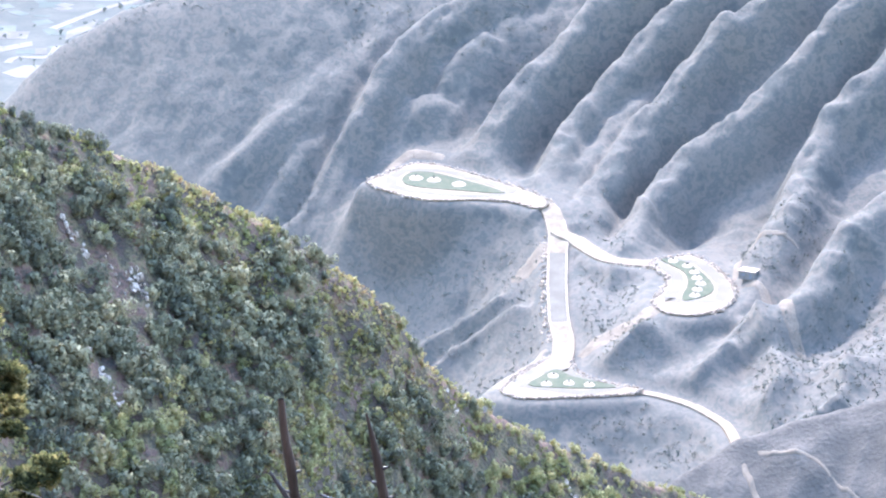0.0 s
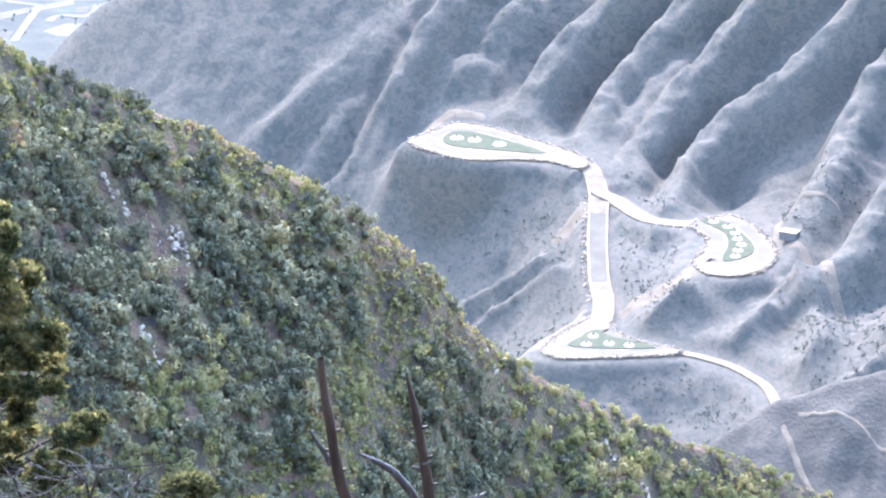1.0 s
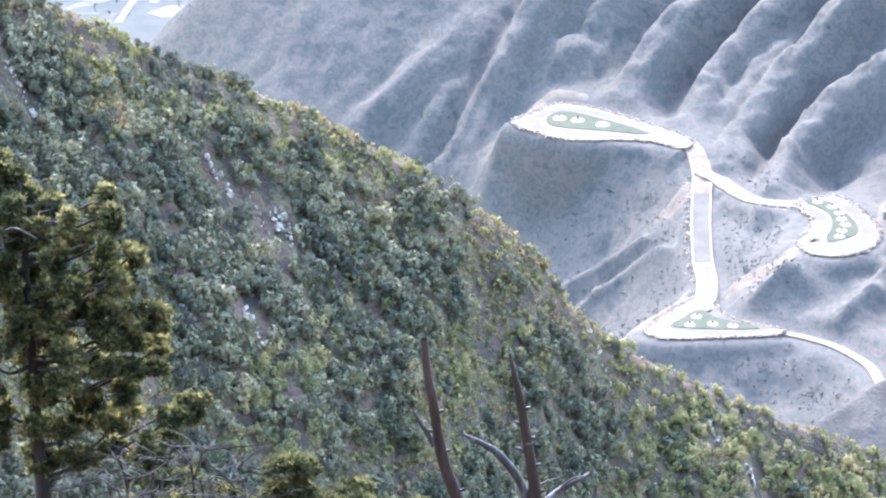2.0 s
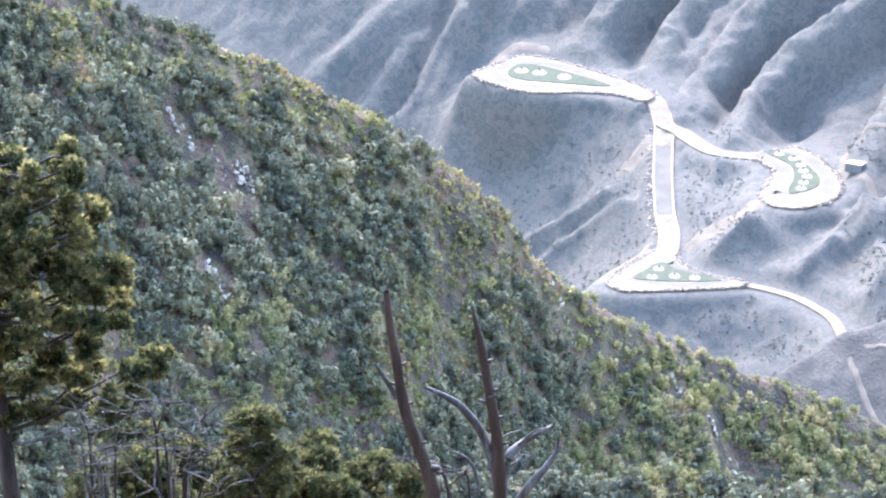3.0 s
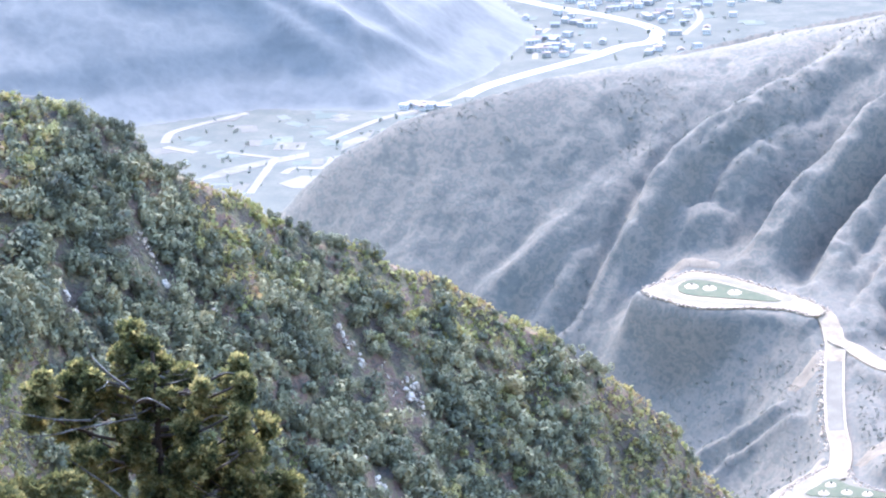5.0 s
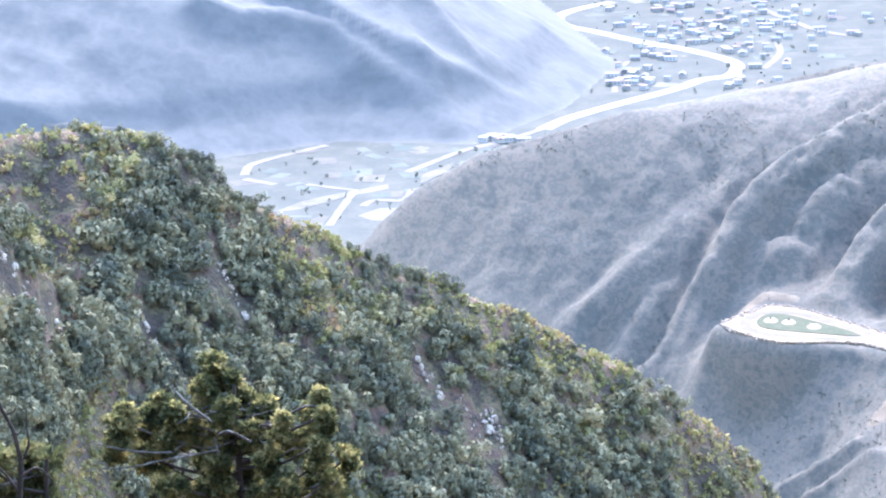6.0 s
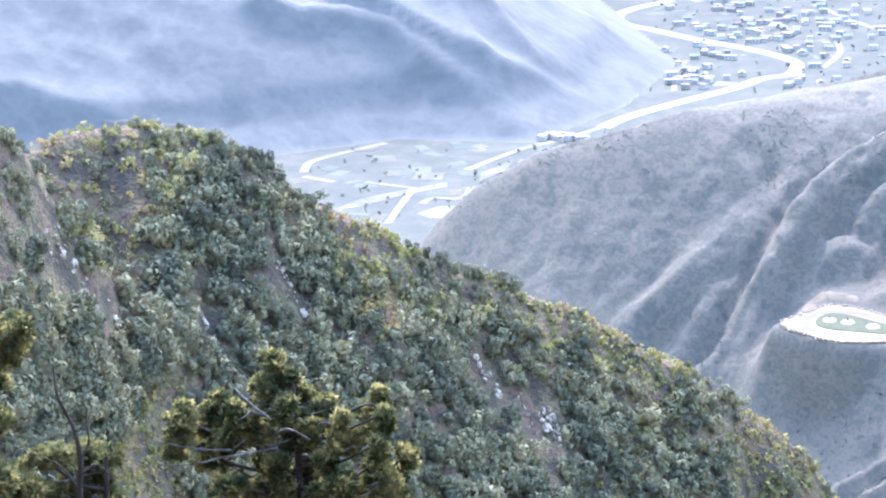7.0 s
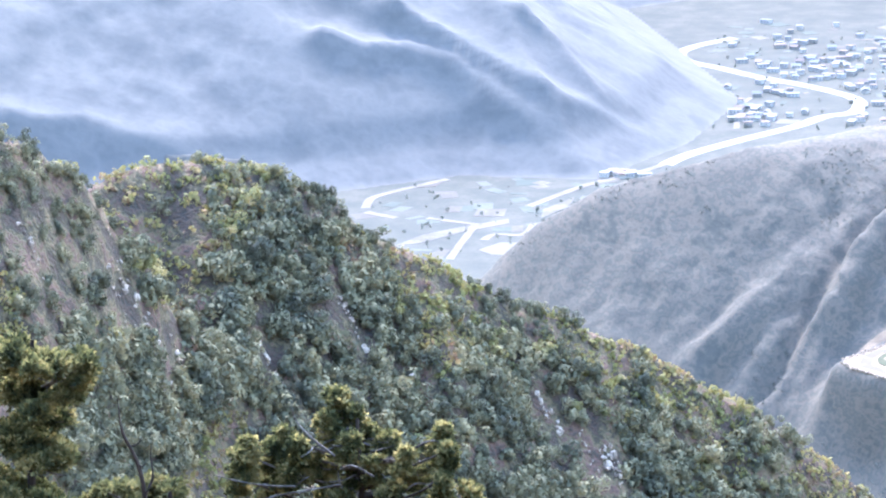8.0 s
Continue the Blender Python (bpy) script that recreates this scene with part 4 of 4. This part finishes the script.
# ---- foreground: living trees, dead trees, twigs ----
def conifer(place, top, pads, leaves, label, spray=260, blades=9, thick=0.16):
    """A ragged juniper: a leaning trunk, one limb to each tuft of foliage, and the tufts."""
    tree = empty("juniper_tree", place, label, "tree", "junipers on the slope")
    base, tip = np.array(place), np.array(top)
    along = lambda s: base + (tip - base) * s + np.array([0.12 * math.sin(s * 7), 0.1 * math.sin(s * 9), 0])
    limb("trunk", [along(s) for s in np.linspace(0, 1, 9)], np.linspace(thick * 1.6, 0.03, 9), M_BARK, tree, "dark fibrous trunk")
    for c in pads:
        c3 = np.array(c[:3])
        s = np.clip((c3[2] - base[2] - 0.45 * abs(c3[0] - along(0.8)[0])) / (tip[2] - base[2]), 0.1, 0.97)
        root = along(s)
        mid = (root + c3) / 2 + np.array([0, 0, -0.12]) + rng.normal(size=3) * 0.07
        limb("limb", [root, mid, c3, c3 + (c3 - mid) * 0.2], [0.038, 0.026, 0.016, 0.005], M_TWIG if rng.random() < 0.35 else M_BARK, tree)
        for _ in range(3):
            o = root + (c3 - root) * rng.uniform(0.35, 0.8)
            q = o + np.array([np.sign(c3[0] - root[0] + 0.01) * rng.uniform(0.1, 0.5), rng.uniform(-0.5, 0.1), rng.uniform(-0.12, 0.22)])
            limb("twig", [o, (o + q) / 2 + rng.normal(size=3) * 0.04, q], [0.018, 0.013, 0.005], M_TWIG, tree, "", 5)
        v, f = tufts([c3, c3 - np.array([0, 0, c[3] * 1.5])], [c[3] * 0.85, c[3] * 0.7], int(spray * (c[3] / 0.35) ** 1.4) + 40, blades, 0.085, 0.027)
        under("foliage", v, f, leaves, tree)
    return tree


def pads_from(rows, ox, oz, depth, seed):
    d = np.random.default_rng(seed)
    return [(ox + a * 0.0089, depth + d.uniform(-0.7, 0.7), oz - b * 0.0094, c * 0.0095) for a, b, c in rows]


CROWN_TOP = [(-9.34, -16.18, 0.19), (-9.17, -16.41, 0.21), (-9.45, -16.46, 0.17), (-9.09, -16.7, 0.19), (-10.65, -16.86, 0.21), (-10.38, -16.91, 0.19), (-10.05, -16.74, 0.15), (-9.82, -16.65, 0.13), (-10.81, -17.17, 0.17), (-10.58, -17.26, 0.23), (-10.55, -17.55, 0.19), (-10.07, -17.12, 0.2), (-9.75, -17.03, 0.21),
             (-9.38, -16.93, 0.2), (-8.87, -16.84, 0.18), (-8.56, -16.89, 0.2), (-8.7, -17.12, 0.18), (-9.44, -17.36, 0.22), (-9.03, -17.31, 0.15), (-8.15, -16.86, 0.15), (-7.59, -16.65, 0.16), (-7.51, -16.82, 0.16), (-7.79, -17.08, 0.2), (-7.57, -17.22, 0.17), (-8.07, -17.31, 0.17)]
CROWN_MIDDLE = [(-7.22, -17.72, 0.13), (-7.41, -17.88, 0.16), (-7.47, -18.17, 0.18), (-7.82, -17.93, 0.22), (-8.19, -17.88, 0.22), (-8.03, -18.36, 0.24), (-9.97, -17.88, 0.22), (-10.12, -18.02, 0.18), (-9.67, -18.17, 0.26), (-9.69, -18.65, 0.3), (-9.11, -17.98, 0.19), (-8.93, -18.17, 0.23),
                (-9.04, -18.55, 0.24), (-8.57, -18.26, 0.25), (-8.41, -18.69, 0.26), (-7.71, -18.55, 0.22), (-8.9, -17.6, 0.2), (-8.4, -17.5, 0.18), (-9.3, -17.7, 0.22), (-9.2, -18.3, 0.28)]
CROWN_LOW = [(-6.85, -18.5, 0.2), (-7.2, -18.75, 0.25), (-7.6, -19.0, 0.3), (-8.3, -19.1, 0.34), (-9.0, -19.2, 0.36), (-9.6, -19.2, 0.32), (-6.95, -19.35, 0.22), (-7.4, -19.5, 0.28), (-8.1, -19.7, 0.34), (-8.8, -19.9, 0.36), (-6.4, -20.25, 0.2), (-6.7, -20.45, 0.24), (-7.0, -20.8, 0.26), (-7.6, -20.6, 0.28), (-8.3, -20.6, 0.34), (-8.9, -20.7, 0.34), (-9.5, -20.2, 0.3)]
turn = np.random.default_rng(5)
big_juniper = conifer((-8.0, 54.4, -32.6), (-9.05, 54.3, -16.5), [(a, 54.3 + turn.uniform(-0.6, 0.6), b - 0.1, c) for a, b, c in CROWN_TOP + CROWN_MIDDLE + CROWN_LOW], M_JUNIPER, "ragged green juniper with sunlit tips and bare branches", thick=0.2)
for line in ([(-9.15, 53.5, -17.33), (-9.69, 53.5, -17.44), (-10.05, 53.5, -17.5), (-10.42, 53.45, -17.59), (-10.95, 53.4, -17.62)], [(-9.87, 53.5, -17.37), (-10.32, 53.5, -17.37), (-10.73, 53.45, -17.29), (-11.15, 53.4, -17.17)],
             [(-9.43, 53.5, -18.64), (-9.75, 53.5, -18.37), (-10.0, 53.5, -18.19), (-10.24, 53.45, -18.0)], [(-9.21, 53.5, -16.86), (-9.56, 53.5, -16.58), (-9.81, 53.5, -16.31), (-9.87, 53.45, -16.05)], [(-8.6, 53.5, -17.19), (-8.93, 53.45, -16.96), (-9.18, 53.4, -17.07), (-9.09, 53.4, -17.37)]):
    limb("dead_limb", line, np.linspace(0.02, 0.007, len(line)), M_TWIG, big_juniper, "bleached bare limb", 6, 0.08)
PADS_LEFT = [(-40, 10, 40), (0, 25, 36), (50, 25, 30), (90, 15, 22), (-30, 80, 50), (20, 100, 40), (-60, 150, 56), (10, 180, 44), (-20, 240, 56), (50, 240, 40), (-90, 220, 56)]
conifer((-13.0, 48.6, -29.0), (-12.75, 48.4, -13.6), pads_from(PADS_LEFT, -12.7, -13.75, 48.4, 6), M_JUNIPER, "dense dark green juniper at the edge of the slope")
PADS_LOW = [(0, 40, 40), (65, 50, 40), (45, 80, 46), (170, 130, 36), (120, 105, 46), (230, 140, 36), (-60, 50, 44), (30, 130, 56), (180, 170, 50), (95, 160, 50)]
conifer((-11.3, 50.8, -30.2), (-11.35, 50.7, -16.6), pads_from(PADS_LOW, -12.1, -16.45, 50.7, 7), M_YELLOW, "low yellow-green juniper crown below the viewpoint", thick=0.12)
PADS_SMALL = [(0, 0, 34), (-35, 45, 34), (35, 50, 36), (0, 90, 44), (30, 130, 44), (-40, 120, 40)]
conifer((-4.3, 49.9, -29.6), (-4.35, 49.8, -19.5), pads_from(PADS_SMALL, -4.35, -19.45, 49.8, 8), M_YELLOW, "small yellow-green juniper beside dead twigs", thick=0.07)


PADS_BRUSH = [(0, 0, 40), (60, 12, 46), (120, 30, 46), (-55, 20, 40), (30, 60, 60), (100, 80, 60), (180, 70, 46)]
conifer((-3.3, 50.9, -30.4), (-3.3, 50.8, -20.6), pads_from(PADS_BRUSH, -3.7, -20.75, 50.8, 9), M_YELLOW, "low yellow-green brush on the slope below", thick=0.06)
conifer((-6.2, 52.5, -31.4), (-6.2, 52.4, -21.4), pads_from(PADS_BRUSH, -6.6, -21.2, 52.4, 10), M_JUNIPER, "dark green brush under the juniper branches", thick=0.06)


def dead_tree(place, stems, label):
    tree = empty("dead_tree", place, label, "dead tree", "dead trees on the slope")
    for pts, radii in stems:
        limb("stem" if radii[0] > 0.06 else "branch", [(px, 45 + dy, pz) for px, dy, pz in pts], [q * 0.85 for q in radii], (M_SNAG if radii[0] > 0.095 else M_BLEACH_GLINT) if radii[0] > 0.045 else M_TWIG, tree, "", 9, 0.07)
    pts, radii = stems[0]
    for k in range(7):
        a = 3 + 0.62 * k * (len(pts) - 4.2) / 6
        i = int(a)
        o = np.array([p for p in pts[i]]) * (1 - a + i) + np.array([p for p in pts[i + 1]]) * (a - i) + np.array([0, 45, 0])
        q = o + np.array([(-1) ** k * 0.13, -0.04, 0.05])
        limb("stub", [o, (o + q) / 2, q], [0.035, 0.026, 0.016], M_BLEACH_GLINT, tree, "", 6, 0.1)
    return tree


dead_tree((-1.45, 45.0, -27.0), [
    ([(-2.14, 0, -15.83), (-2.11, 0, -16.3), (-2.01, 0, -16.86), (-1.94, 0, -17.43), (-1.76, 0, -18.0), (-1.61, 0, -18.41), (-1.54, 0, -18.7), (-1.45, 0, -21), (-1.45, 0, -27)][::-1], [0.2, 0.17, 0.125, 0.115, 0.105, 0.095, 0.082, 0.07, 0.055]),
    ([(-2.02, 0, -17.35), (-2.1, 0.05, -17.2), (-2.31, 0.1, -16.89)], [0.05, 0.045, 0.03]),
    ([(-1.62, 0, -18.35), (-1.5, -0.08, -18.3), (-1.45, -0.1, -18.33)], [0.05, 0.045, 0.03]),
], "bare brown dead trunk with a broken stub branch")
dead_tree((-0.62, 45.0, -27.0), [
    ([(-1.01, 0, -16.04), (-0.88, 0, -16.63), (-0.77, 0, -17.36), (-0.67, 0, -18.01), (-0.65, 0, -18.68), (-0.62, 0, -21), (-0.62, 0, -27)][::-1], [0.2, 0.17, 0.11, 0.1, 0.085, 0.07, 0.02]),
    ([(-0.66, 0, -18.7), (-0.72, 0.05, -18.34), (-0.89, 0.1, -17.84), (-1.19, 0.15, -17.48), (-1.45, 0.18, -17.34), (-1.64, 0.2, -17.26)], [0.09, 0.085, 0.075, 0.06, 0.045, 0.02]),
    ([(-0.62, 0, -18.6), (-0.55, 0.1, -18.2), (-0.32, 0.15, -18.01), (0.06, 0.2, -17.81)], [0.09, 0.08, 0.055, 0.03]),
    ([(-0.5, 0, -19.0), (-0.32, 0, -18.68), (0.02, 0.05, -18.29), (0.12, 0.06, -18.1), (0.14, 0.06, -17.94)], [0.08, 0.075, 0.06, 0.045, 0.025]),
    ([(-0.6, 0, -17.9), (-0.5, 0, -17.83), (-0.38, 0.03, -17.82), (-0.3, 0.05, -17.77)], [0.022, 0.018, 0.014, 0.008]),
    ([(-0.4, 0.1, -18.05), (-0.2, 0.1, -17.85), (-0.02, 0.1, -17.8)], [0.03, 0.02, 0.008]),
    ([(-0.95, 0.1, -18.7), (-0.98, 0.1, -18.4), (-1.1, 0.1, -18.22), (-1.32, 0.1, -18.12)], [0.04, 0.03, 0.022, 0.012]),
    ([(-0.93, 0, -17.37), (-0.83, -0.05, -17.37)], [0.035, 0.025]),
    ([(-0.8, -0.05, -17.3), (-0.7, -0.1, -17.28)], [0.03, 0.02]),
], "forked bare dead tree with bleached branches, sun glint in their colour")


def twig_tangle(place, tops, seed, label):
    """A dead shrub: thin crooked branches that fork towards their ends."""
    global rng
    keep, rng = rng, np.random.default_rng(seed)
    thing = empty("dead_shrub", place, label, "dead shrub", "dead shrubs under the trees")
    for tx, ty, tz in tops:
        b, e = np.array(place), np.array((tx, ty, tz))
        start = b + (e - b) * np.array([0.3, 0.3, rng.uniform(0.9, 0.97)])
        mids = [start + (e - start) * s + rng.normal(size=3) * np.array([0.1, 0.1, 0.13]) for s in (0.3, 0.55, 0.8)]
        limb("branch", [b, start, *mids, e], [0.028, 0.022, 0.018, 0.014, 0.01, 0.004], M_TWIG if rng.random() < 0.6 else M_BARK, thing, "", 5)
        for _ in range(8):
            o = mids[rng.integers(0, 3)]
            q = o + np.array([rng.normal() * 0.38, rng.normal() * 0.2, rng.normal() * 0.2 + 0.05])
            limb("twig", [o, (o + q) / 2 + rng.normal(size=3) * 0.05, q], [0.013, 0.01, 0.004], M_TWIG if rng.random() < 0.7 else M_BARK, thing, "", 4)
    rng = keep
    return thing


twig_tangle((-5.6, 49.2, -29.8), [(-6.0, 49, -18.95), (-5.45, 49, -19.45), (-4.85, 49, -19.55), (-5.5, 49, -18.85), (-4.3, 49, -19.5), (-4.2, 49, -19.9), (-5.2, 49, -19.15), (-4.6, 49.1, -18.9), (-5.9, 49, -19.6), (-4.9, 49, -19.9)], 51, "tangle of bleached dead twigs under the juniper")
twig_tangle((-6.6, 49.2, -29.8), [(-7.0, 49, -18.9), (-6.5, 49, -19.0), (-6.2, 49, -19.3), (-5.85, 49, -18.8), (-6.9, 49, -19.6), (-7.3, 49, -19.3), (-6.4, 49, -19.7)], 52, "pale dead branches below the juniper crown")
sapling = empty("dead_sapling", (-11.25, 48.7, -29.3), "thin bare dark sapling with forked twigs", "dead tree", "dead trees on the slope")
for pts, radii in (([(-11.25, 48.7, -29.3), (-11.25, 48.7, -20.0), (-11.26, 48.72, -16.57), (-11.19, 48.73, -15.98), (-11.28, 48.71, -15.46), (-11.49, 48.66, -15.02), (-11.52, 48.65, -14.51)], [0.09, 0.06, 0.045, 0.038, 0.03, 0.022, 0.006]),
                   ([(-11.2, 48.7, -16.0), (-11.05, 48.7, -15.7), (-11.1, 48.75, -15.4), (-11.08, 48.76, -15.2)], [0.024, 0.018, 0.012, 0.005]), ([(-11.38, 48.7, -15.25), (-11.25, 48.7, -15.2), (-11.2, 48.7, -15.1)], [0.016, 0.012, 0.004]),
                   ([(-11.22, 48.7, -16.2), (-10.95, 48.7, -16.0), (-10.7, 48.7, -16.3)], [0.024, 0.016, 0.006]), ([(-11.3, 48.7, -15.5), (-11.2, 48.68, -15.55), (-11.14, 48.66, -15.45)], [0.016, 0.012, 0.005]), ([(-11.26, 48.7, -16.4), (-11.5, 48.7, -16.05), (-11.75, 48.7, -15.95)], [0.022, 0.014, 0.005])):
    limb("stem" if radii[0] > 0.05 else "twig", pts, radii, M_BARK, sapling, "", 6)
twig_tangle((-1.0, 46.0, -27.5), [(-1.9, 46, -18.5), (-1.2, 46, -18.6), (-0.2, 46, -18.5), (-2.2, 46, -18.7)], 54, "low dead twigs at the foot of the bare trunks")
